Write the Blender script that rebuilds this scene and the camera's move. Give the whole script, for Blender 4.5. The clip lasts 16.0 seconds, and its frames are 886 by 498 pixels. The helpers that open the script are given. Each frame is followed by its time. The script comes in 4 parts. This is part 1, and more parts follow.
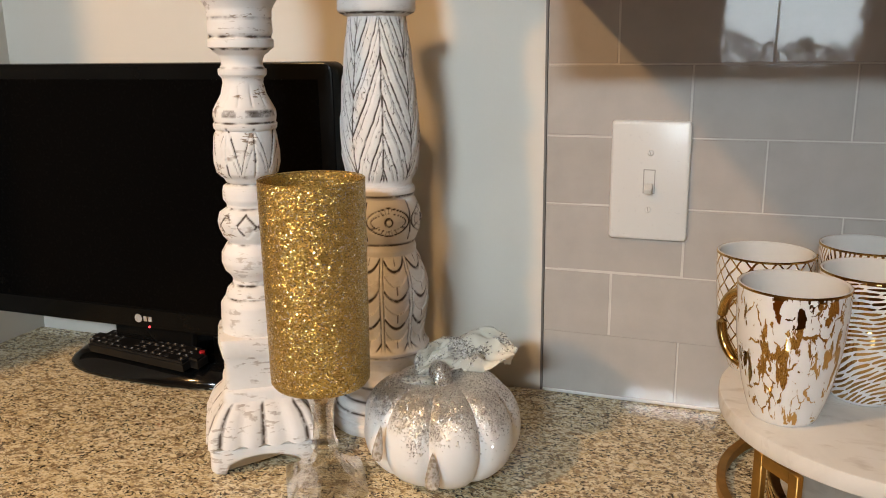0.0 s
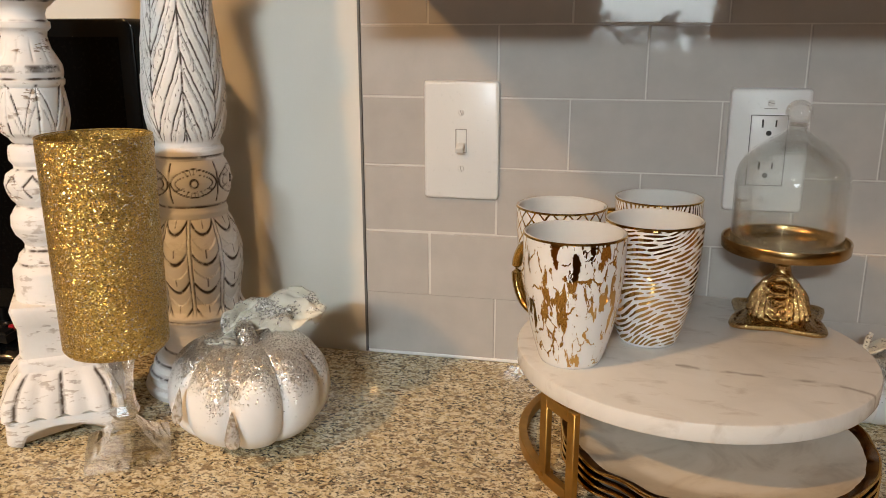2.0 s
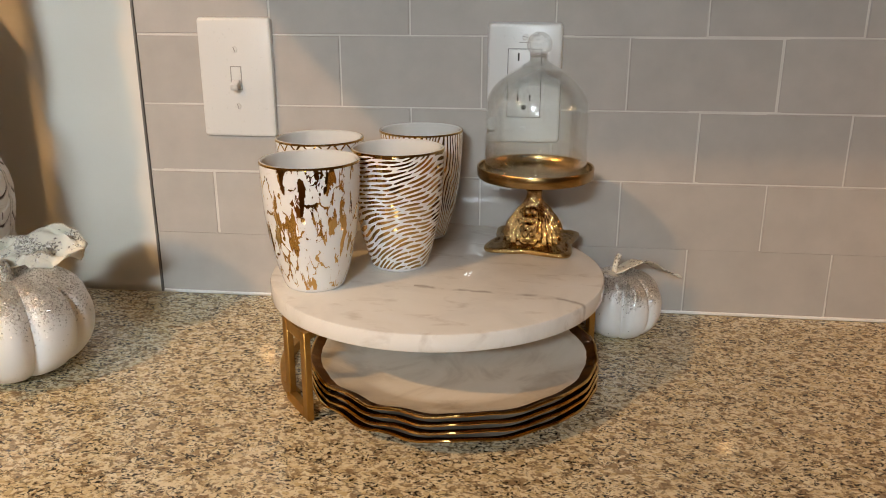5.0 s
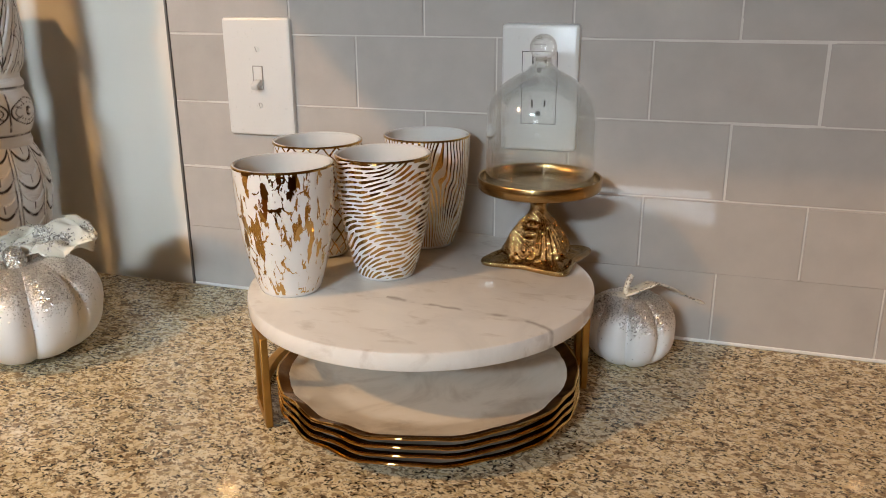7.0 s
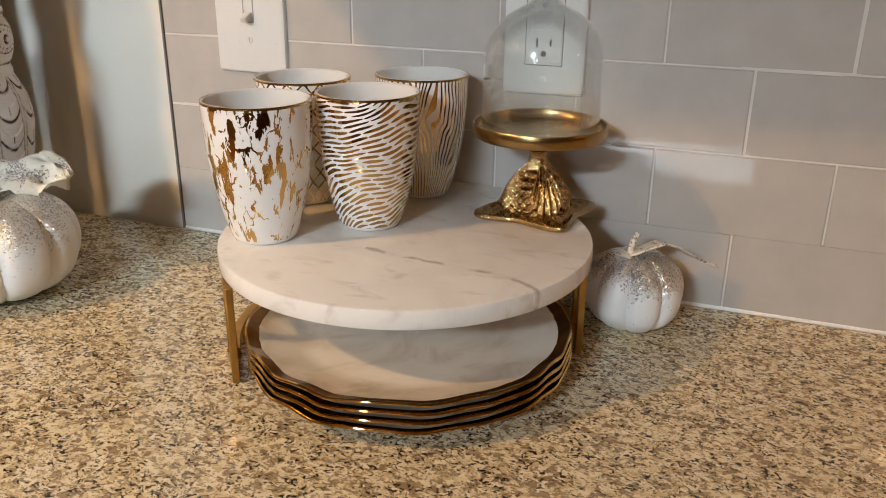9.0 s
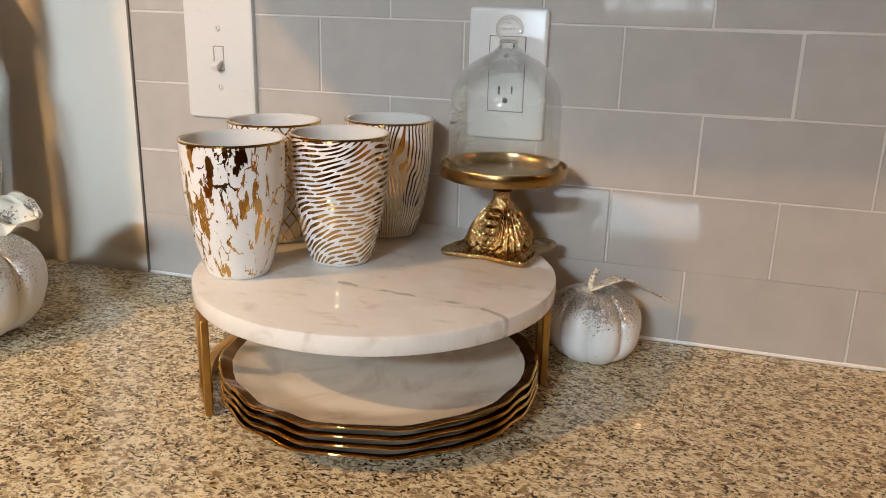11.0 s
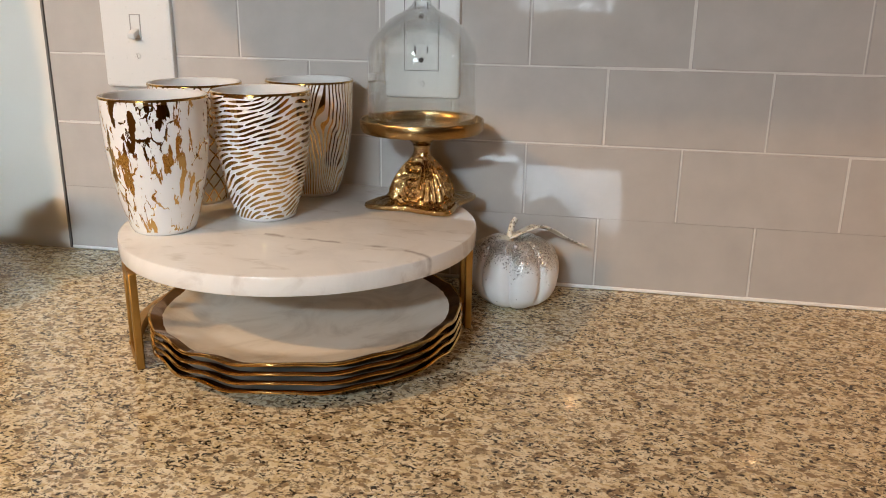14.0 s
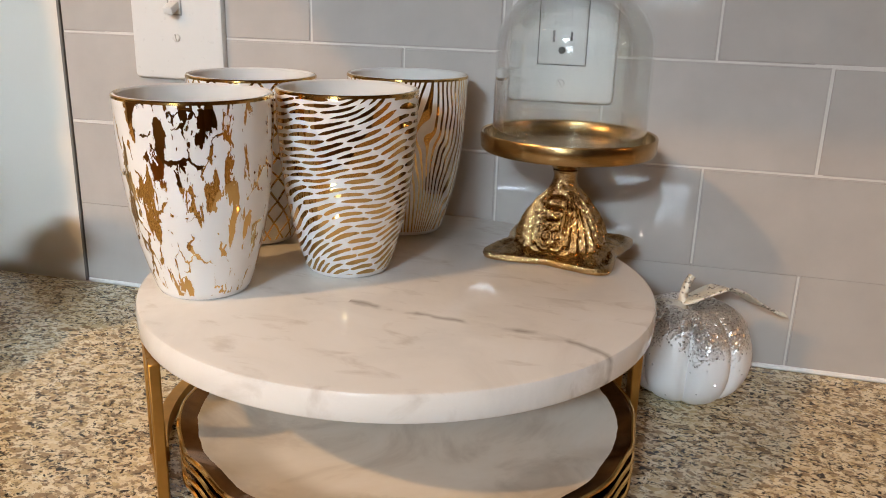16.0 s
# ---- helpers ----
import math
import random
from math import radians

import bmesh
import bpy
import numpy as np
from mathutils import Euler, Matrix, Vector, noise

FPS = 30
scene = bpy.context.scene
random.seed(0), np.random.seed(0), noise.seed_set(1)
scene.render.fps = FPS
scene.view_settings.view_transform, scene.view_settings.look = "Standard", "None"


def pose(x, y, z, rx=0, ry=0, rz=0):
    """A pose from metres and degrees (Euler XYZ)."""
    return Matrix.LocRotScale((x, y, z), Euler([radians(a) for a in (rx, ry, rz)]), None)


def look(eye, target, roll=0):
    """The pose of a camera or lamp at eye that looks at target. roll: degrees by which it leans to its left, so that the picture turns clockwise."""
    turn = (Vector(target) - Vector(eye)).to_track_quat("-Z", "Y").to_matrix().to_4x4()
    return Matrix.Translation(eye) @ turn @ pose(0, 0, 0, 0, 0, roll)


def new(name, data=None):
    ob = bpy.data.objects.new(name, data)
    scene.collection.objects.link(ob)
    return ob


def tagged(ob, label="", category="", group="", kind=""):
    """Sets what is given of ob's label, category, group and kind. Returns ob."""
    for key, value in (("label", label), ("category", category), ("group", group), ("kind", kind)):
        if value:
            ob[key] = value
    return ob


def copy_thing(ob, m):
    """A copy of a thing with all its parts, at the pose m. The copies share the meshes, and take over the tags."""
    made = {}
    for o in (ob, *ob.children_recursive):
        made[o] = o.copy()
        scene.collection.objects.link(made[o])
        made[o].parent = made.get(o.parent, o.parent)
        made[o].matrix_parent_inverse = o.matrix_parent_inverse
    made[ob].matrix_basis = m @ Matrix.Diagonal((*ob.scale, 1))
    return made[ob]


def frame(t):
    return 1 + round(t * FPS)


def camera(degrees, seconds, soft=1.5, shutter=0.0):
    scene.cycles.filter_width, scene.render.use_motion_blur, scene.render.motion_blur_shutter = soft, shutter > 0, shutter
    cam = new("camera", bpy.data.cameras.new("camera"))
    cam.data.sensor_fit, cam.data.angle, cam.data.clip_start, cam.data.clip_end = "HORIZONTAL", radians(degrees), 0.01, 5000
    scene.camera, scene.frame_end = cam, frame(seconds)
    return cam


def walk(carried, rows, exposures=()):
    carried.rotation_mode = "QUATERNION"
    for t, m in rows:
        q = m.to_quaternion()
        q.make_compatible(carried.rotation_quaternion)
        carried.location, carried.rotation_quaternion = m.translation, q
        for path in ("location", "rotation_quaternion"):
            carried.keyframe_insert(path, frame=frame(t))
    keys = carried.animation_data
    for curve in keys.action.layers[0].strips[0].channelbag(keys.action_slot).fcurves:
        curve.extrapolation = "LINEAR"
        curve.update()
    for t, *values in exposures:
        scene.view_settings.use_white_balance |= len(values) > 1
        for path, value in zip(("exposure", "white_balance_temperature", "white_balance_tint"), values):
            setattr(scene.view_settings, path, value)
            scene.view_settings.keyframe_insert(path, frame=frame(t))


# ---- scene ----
cam = camera(56.6, 16.0, soft=0.95)
PATH = [
    (0, (0.198, -0.888, 0.392), (-0.46, 0.941, -0.081), -0.7),
    (0.5, (0.219, -0.879, 0.391), (-0.381, 0.965, -0.098), -1.0),
    (1, (0.235, -0.873, 0.384), (-0.315, 0.981, -0.126), -0.9),
    (1.5, (0.254, -0.869, 0.375), (-0.237, 1.001, -0.139), 0.0),
    (2, (0.281, -0.872, 0.371), (-0.13, 1.015, -0.149), -0.1),
    (2.5, (0.313, -0.882, 0.365), (-0.052, 1.015, -0.153), 0.1),
    (3, (0.342, -0.898, 0.359), (0.024, 1.005, -0.169), 0.2),
    (3.5, (0.378, -0.901, 0.352), (0.116, 1.008, -0.183), -0.2),
    (4, (0.406, -0.904, 0.354), (0.17, 1.0, -0.213), 0.0),
    (4.5, (0.425, -0.9, 0.355), (0.202, 1.0, -0.23), -0.1),
    (5, (0.441, -0.877, 0.349), (0.216, 1.014, -0.261), 0.0),
    (7.5, (0.599, -0.801, 0.353), (-0.037, 0.989, -0.273), 0.1),
    (8, (0.604, -0.791, 0.349), (-0.028, 0.988, -0.308), 1.0),
    (8.5, (0.614, -0.782, 0.343), (-0.03, 0.972, -0.371), 0.5),
    (9, (0.603, -0.749, 0.331), (-0.047, 0.999, -0.392), 0.6),
    (9.5, (0.574, -0.692, 0.308), (-0.081, 1.063, -0.39), 0.8),
    (12, (0.637, -0.862, 0.327), (0.169, 1.006, -0.213), 1.1),
    (12.5, (0.658, -0.882, 0.328), (0.208, 0.991, -0.211), 0.7),
    (13, (0.666, -0.894, 0.32), (0.24, 0.984, -0.222), 0.7),
    (13.5, (0.655, -0.875, 0.301), (0.224, 0.998, -0.253), -0.1),
    (14, (0.613, -0.818, 0.287), (0.228, 1.055, -0.298), 0.7),
    (14.5, (0.578, -0.75, 0.291), (0.168, 1.115, -0.304), 0.9),
    (15, (0.55, -0.702, 0.284), (0.114, 1.169, -0.272), 0.2),
    (15.5, (0.531, -0.657, 0.284), (0.0, 1.188, -0.276), 0.2),
    (16, (0.492, -0.612, 0.266), (0.024, 1.237, -0.334), 1.7),
]
EXPOSURES = [(0, -0.08, 7500, 10), (1.5, -0.05, 7900, 10), (3, 0.02, 7900, 10), (5, 0.10, 7800, 10), (7.5, 0.20, 7250, 10), (9, 0.25, 7400, 10), (12.5, 0.38, 7250, 10), (14.5, 0.33, 7250, 10), (16, 0.36, 7000, 10)]
walk(cam, [(t, look(eye, target, roll)) for t, eye, target, roll in PATH], EXPOSURES)

# ---- world and lights ----
world = bpy.data.worlds.new("world")
scene.world = world
world.use_nodes = True
wn = world.node_tree
sky = wn.nodes.new("ShaderNodeTexSky")
sky.sky_type, sky.sun_disc, sky.sun_elevation, sky.sun_rotation = "NISHITA", False, radians(35), radians(200)
wn.links.new(sky.outputs[0], wn.nodes["Background"].inputs[0])
wn.nodes["Background"].inputs[1].default_value = 0.08

WARM, DAY = (1.0, 0.62, 0.30), (0.62, 0.80, 1.0)


def area(name, m, power, color, size, size_y=None):
    d = bpy.data.lights.new(name, "AREA")
    d.energy, d.color, d.size = power, color, size
    d.shape = "RECTANGLE" if size_y else "DISK"
    if size_y:
        d.size_y = size_y
    o = new(name, d)
    o.matrix_world = m
    return o


CEIL, FLOOR, BACK = 1.53, -0.91, -3.3
LAMPS = [(1.25, -2.3, 2.0), (0.5, -2.7, 4), (-0.95, -2.95, 9), (-1.02, -1.5, 37)]
for lx, ly, power in LAMPS:
    area("ceiling_lamp", pose(lx, ly, CEIL - 0.012), power, WARM, 0.12 if power > 30 else 0.045)
area("window_daylight", pose(0.37, BACK - 0.75, 1.00, 90, 0, 0), 88, DAY, 1.6, 1.5)
# Added high daylight, no such window known; spread narrowed to dim the right.
high = area("added_high_daylight", pose(0.0, BACK + 0.03, 1.44, 70, 0, 4), 7.8, DAY, 0.52, 0.13)
high.data.spread = radians(60)
# Unseen warm source past the right end, for the orange cast; no fixture built.
area("right_warm_lamp", pose(1.30, -0.22, 0.44), 1.2, (1.0, 0.48, 0.17), 0.08)


# ---- materials ----
class Nodes:
    def __init__(self, name):
        self.mat = bpy.data.materials.new(name)
        self.mat.use_nodes = True
        self.t = self.mat.node_tree
        self.b = self.t.nodes["Principled BSDF"]
        self.out = self.t.nodes["Material Output"]

    def n(self, kind, ins=None, **props):
        node = self.t.nodes.new("ShaderNode" + kind)
        if "operation" in props:
            node.operation = props["operation"]
        if "blend_type" in props:
            node.blend_type = props["blend_type"]
        if "feature" in props:
            node.feature = props["feature"]
        if "attribute_name" in props:
            node.attribute_name = props["attribute_name"]
        for k, v in (ins or {}).items():
            self.put(node.inputs[k], v)
        return node

    def put(self, socket, v):
        if isinstance(v, bpy.types.NodeSocket):
            self.t.links.new(v, socket)
        elif isinstance(v, (tuple, list)) and len(v) == 3 and socket.type == "RGBA":
            socket.default_value = (*v, 1)
        else:
            socket.default_value = v

    def set(self, **kw):
        names = dict(color="Base Color", rough="Roughness", metal="Metallic", normal="Normal", ior="IOR", coat="Coat Weight", coat_rough="Coat Roughness",
                     trans="Transmission Weight", spec="Specular IOR Level", alpha="Alpha", sub="Subsurface Weight")
        for k, v in kw.items():
            self.put(self.b.inputs[names[k]], v)
        return self

    def coord(self, kind="Object", scale=(1, 1, 1), loc=(0, 0, 0), rot=(0, 0, 0)):
        c = self.n("TexCoord")
        return self.n("Mapping", {"Vector": c.outputs[kind], "Scale": scale, "Location": loc, "Rotation": rot}).outputs[0]

    def world_pos(self):
        return self.n("NewGeometry").outputs["Position"]

    def noise(self, v, scale, detail=3, rough=0.55, distort=0.0):
        return self.n("TexNoise", {"Vector": v, "Scale": scale, "Detail": detail, "Roughness": rough, "Distortion": distort}).outputs[0]

    def voronoi(self, v, scale, out="Distance", feature="F1", rnd=1.0):
        return self.n("TexVoronoi", {"Vector": v, "Scale": scale, "Randomness": rnd}, feature=feature).outputs[out]

    def ramp(self, f, stops, mode="LINEAR"):
        r = self.n("ValToRGB", {0: f})
        r.color_ramp.interpolation = mode
        e = r.color_ramp.elements
        while len(e) < len(stops):
            e.new(0.5)
        for el, (p, c) in zip(e, stops):
            el.position = p
            el.color = (*c, 1) if isinstance(c, tuple) else (c, c, c, 1)
        return r.outputs[0]

    def math(self, op, a, b=0.0, c=None):
        ins = {0: a, 1: b}
        if c is not None:
            ins[2] = c
        return self.n("Math", ins, operation=op).outputs[0]

    def mix(self, f, a, b, blend="MIX"):
        m = self.n("MixRGB", {0: f, 1: a, 2: b}, blend_type=blend)
        return m.outputs[0]

    def bump(self, h, strength=0.3, dist=0.001, normal=None):
        ins = {"Height": h, "Strength": strength, "Distance": dist}
        if normal is not None:
            ins["Normal"] = normal
        return self.n("Bump", ins).outputs[0]

    def flake_normal(self, v, scale, amount):
        """Normals thrown about cell by cell, as loose glitter lies."""
        c = self.voronoi(v, scale, "Color")
        off = self.n("VectorMath", {0: c, 1: (0.5, 0.5, 0.5)}, operation="SUBTRACT").outputs[0]
        off = self.n("VectorMath", {0: off, "Scale": amount}, operation="SCALE").outputs[0]
        nn = self.n("NewGeometry").outputs["Normal"]
        s = self.n("VectorMath", {0: nn, 1: off}, operation="ADD").outputs[0]
        return self.n("VectorMath", {0: s}, operation="NORMALIZE").outputs[0]

    def rgb(self, f):
        return self.n("SeparateXYZ", {0: f})


def plain(name, color, rough=0.4, metal=0.0, var=0.12, scale=60, bump=0.06, **kw):
    """A plain surface with two scales of slight variation."""
    k = Nodes(name)
    v = k.coord()
    big, fine = k.noise(v, scale * 0.12, 2), k.noise(v, scale * 4, 4)
    f = k.math("MULTIPLY_ADD", big, 0.6, k.math("MULTIPLY", fine, 0.4))
    dark = tuple(c * (1 - var) for c in color)
    light = tuple(min(1, c * (1 + var)) for c in color)
    k.set(color=k.ramp(f, [(0.3, dark), (0.7, light)]), metal=metal, normal=k.bump(fine, bump, 0.0006), **kw)
    k.set(rough=k.math("MULTIPLY_ADD", fine, 0.16, max(0.02, rough - 0.08)))
    return k.mat


def granite():
    k = Nodes("granite")
    v = k.world_pos()
    vs = k.n("Mapping", {"Vector": v, "Scale": (1.10, 1.38, 1.25), "Rotation": (0, 0, 0.35)}).outputs[0]
    warp = k.n("VectorMath", {0: k.n("TexNoise", {"Vector": vs, "Scale": 120.0, "Detail": 3.0}).outputs[1], "Scale": 0.009}, operation="SCALE").outputs[0]
    vw = k.n("VectorMath", {0: vs, 1: warp}, operation="ADD").outputs[0]

    def off(x, y):
        return k.n("VectorMath", {0: vw, 1: (x, y, 0.0)}, operation="ADD").outputs[0]

    cell = k.n("SeparateColor", {0: k.voronoi(vw, 210, "Color")}).outputs[0]
    cream = k.ramp(cell, [(0.0, (0.56, 0.45, 0.26)), (0.4, (0.71, 0.61, 0.41)), (1.0, (0.82, 0.76, 0.58))])
    tan = k.ramp(k.noise(off(0, 0), 130, 4, 0.6), [(0.53, 0), (0.57, 1)])
    c = k.mix(k.math("MULTIPLY", tan, 0.85), cream, k.ramp(k.noise(off(5, 2), 60, 2), [(0.35, (0.20, 0.125, 0.065)), (0.65, (0.36, 0.27, 0.17))]))
    grey = k.ramp(k.noise(off(3.1, 1.7), 180, 3, 0.55), [(0.58, 0), (0.61, 1)])
    c = k.mix(k.math("MULTIPLY", grey, 0.7), c, (0.20, 0.155, 0.10))
    gate = k.ramp(k.noise(off(9.0, 4.0), 42, 2), [(0.40, 0.0), (0.50, 1)])
    speck = k.ramp(k.noise(off(0.7, 8.7), 270, 3, 0.55), [(0.56, 0), (0.585, 1)])
    c = k.mix(k.math("MULTIPLY", k.math("MULTIPLY", speck, gate), 0.97), c, (0.016, 0.012, 0.010))
    fine = k.ramp(k.noise(off(2.7, 3.7), 420, 2, 0.5), [(0.63, 0), (0.66, 1)])
    c = k.mix(k.math("MULTIPLY", fine, 0.8), c, (0.035, 0.026, 0.02))
    k.set(color=c, rough=k.math("MULTIPLY_ADD", k.noise(v, 400, 3), 0.05, 0.02), normal=k.bump(k.noise(v, 320, 3), 0.01, 0.0004), spec=0.55)
    return k.mat


def tile_glaze():
    k = Nodes("tile_glaze")
    v = k.world_pos()
    rnd = k.n("ObjectInfo").outputs["Random"]
    base = k.ramp(rnd, [(0.0, (0.44, 0.408, 0.376)), (1.0, (0.475, 0.442, 0.41))])
    mott = k.ramp(k.noise(v, 26, 4), [(0.3, (0.94, 0.94, 0.94)), (0.7, (1.05, 1.05, 1.05))])
    c = k.mix(1.0, base, mott, "MULTIPLY")
    wob = k.bump(k.noise(v, 22, 2), 0.045, 0.004)
    k.set(color=c, rough=0.04, normal=wob, spec=0.6)
    return k.mat


def wall_paint(name, color):
    k = Nodes(name)
    v = k.world_pos()
    stip = k.noise(v, 900, 3)
    c = k.mix(1.0, color, k.ramp(k.noise(v, 5, 3), [(0.3, (0.96, 0.96, 0.96)), (0.7, (1.02, 1.02, 1.02))]), "MULTIPLY")
    k.set(color=c, rough=0.62, normal=k.bump(stip, 0.12, 0.0006))
    return k.mat


def marble(name, veins=True, tint=(0.765, 0.75, 0.72)):
    k = Nodes(name)
    v = k.world_pos()
    soft = k.noise(v, 13, 6, 0.65, 0.8)
    c = k.ramp(soft, [(0.3, tuple(x * 0.90 for x in tint)), (0.52, tint), (0.75, (0.79, 0.785, 0.77))])
    blot = k.noise(k.n("Mapping", {"Vector": v, "Rotation": (0, 0, 0.6), "Scale": (26, 60, 30)}).outputs[0], 1.0, 5, 0.6, 0.6)
    c = k.mix(k.ramp(blot, [(0.56, 0.0), (0.70, 0.5)]), c, (0.50, 0.455, 0.41))
    if veins:
        p = k.n("SeparateXYZ", {0: v})
        # one dark hairline that runs across the slab and drops to its rim
        wig = k.math("MULTIPLY_ADD", k.noise(v, 38, 3), 0.012, -0.2185)
        kink = k.math("MULTIPLY", k.math("MAXIMUM", k.math("SUBTRACT", p.outputs[0], 0.452), 0.0), -0.42)
        lead = k.math("MULTIPLY", k.math("SUBTRACT", 0.405, p.outputs[0]), 0.10)
        d = k.math("ABSOLUTE", k.math("SUBTRACT", p.outputs[1], k.math("ADD", wig, k.math("ADD", kink, lead))))
        within = k.math("MULTIPLY", k.math("GREATER_THAN", p.outputs[0], 0.335), k.ramp(k.noise(v, 55, 2), [(0.42, 0.12), (0.55, 1)]))
        line = k.math("MULTIPLY", k.ramp(d, [(0.00012, 1), (0.00042, 0)]), within)
        c = k.mix(k.math("MULTIPLY", line, 0.58), c, (0.16, 0.13, 0.11))
        pits = k.ramp(k.voronoi(v, 34), [(0.012, 1), (0.03, 0)])
        c = k.mix(k.math("MULTIPLY", pits, 0.6), c, (0.30, 0.26, 0.22))
    k.set(color=c, rough=k.math("MULTIPLY_ADD", k.noise(v, 120, 3), 0.05, 0.02), normal=k.bump(k.noise(v, 90, 3), 0.02, 0.0005), sub=0.0)
    return k.mat


def brushed_gold(name, color=(0.60, 0.36, 0.11), rough=0.32, relief=0.0):
    k = Nodes(name)
    v = k.coord()
    f = k.noise(v, 45, 4)
    g = k.noise(v, 600, 3)
    c = k.ramp(f, [(0.3, tuple(x * 0.75 for x in color)), (0.7, tuple(min(1, x * 1.15) for x in color))])
    k.set(color=c, metal=1.0, rough=k.math("MULTIPLY_ADD", f, 0.10, rough - 0.05), normal=k.bump(g, 0.10, 0.0004) if not relief else k.bump(k.math("ADD", k.noise(v, 210, 4, 0.6), k.math("MULTIPLY", g, 0.3)), relief, 0.0016))
    return k.mat


def glitter(name, color, dark, scale=900, tall=1.0, spread=0.95):
    k = Nodes(name)
    v = k.coord(scale=(1, 1, tall))
    c = k.voronoi(v, scale, "Color")
    s = k.n("SeparateColor", {0: c}).outputs[1]
    # Last tenth of the flakes is near white: sparkle put into the colour.
    col = k.ramp(s, [(0.0, dark), (0.35, color), (0.87, tuple(min(1, x * 1.25) for x in color)), (0.90, (1.0, 0.95, 0.82))])
    k.set(color=col, metal=0.86, rough=k.ramp(s, [(0.87, 0.30), (0.90, 0.16)]), normal=k.flake_normal(v, scale, spread))
    return k.mat


def pumpkin_skin(name, drop, edge):
    """White shell with silver glitter shed from the crown: dense above, single flakes below."""
    k = Nodes(name)
    v = k.coord()
    z = k.n("SeparateXYZ", {0: v}).outputs[2]
    runs = k.noise(k.n("Mapping", {"Vector": v, "Scale": (1, 1, 0.22)}).outputs[0], 46, 3)
    cover = k.math("MULTIPLY_ADD", k.math("SUBTRACT", z, drop), 1.0 / edge, k.math("MULTIPLY", k.math("SUBTRACT", runs, 0.5), 2.6))
    cover = k.n("Clamp", {0: cover}).outputs[0]
    dens = k.math("POWER", cover, 1.4)
    cell = k.voronoi(v, 950, "Color")
    pick = k.n("SeparateColor", {0: cell}).outputs[0]
    fl = k.math("LESS_THAN", pick, k.math("MULTIPLY_ADD", dens, 0.93, 0.004))
    white = k.ramp(k.noise(v, 30, 3), [(0.3, (0.80, 0.795, 0.78)), (0.7, (0.84, 0.835, 0.825))])
    tone = k.ramp(k.n("SeparateColor", {0: cell}).outputs[1], [(0.0, (0.26, 0.25, 0.24)), (0.35, (0.66, 0.65, 0.63)), (1.0, (0.97, 0.96, 0.95))])
    k.set(color=k.mix(fl, white, tone), metal=k.math("MULTIPLY", fl, 0.9), rough=k.math("MULTIPLY_ADD", fl, 0.0, 0.34))
    nn = k.n("NewGeometry").outputs["Normal"]
    k.set(normal=k.mix(fl, nn, k.flake_normal(v, 950, 1.1)))
    return k.mat


def distressed(name):
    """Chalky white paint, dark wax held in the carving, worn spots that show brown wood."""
    k = Nodes(name)
    v = k.coord()
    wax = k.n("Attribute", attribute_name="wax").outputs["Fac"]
    wear = k.n("Attribute", attribute_name="wear").outputs["Fac"]
    n1 = k.noise(v, 75, 5, 0.7)
    st = k.noise(k.n("Mapping", {"Vector": v, "Scale": (60, 60, 210)}).outputs[0], 1.0, 4, 0.65)
    base = k.ramp(k.noise(v, 24, 4), [(0.3, (0.74, 0.715, 0.69)), (0.7, (0.81, 0.795, 0.78))])
    clump = k.ramp(k.noise(v, 34, 3), [(0.47, 0), (0.55, 1)])
    spots = k.math("MULTIPLY", k.ramp(st, [(0.55, 0), (0.595, 1)]), k.math("MULTIPLY", wear, clump))
    c = k.mix(k.math("MULTIPLY", spots, 0.95), base, k.ramp(n1, [(0.35, (0.14, 0.09, 0.055)), (0.7, (0.34, 0.245, 0.165))]))
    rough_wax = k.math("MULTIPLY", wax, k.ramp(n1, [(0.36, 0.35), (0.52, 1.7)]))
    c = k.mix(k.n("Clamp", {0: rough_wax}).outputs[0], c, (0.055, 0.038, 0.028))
    k.set(color=c, rough=0.62, normal=k.bump(k.noise(v, 260, 4), 0.18, 0.0007))
    return k.mat


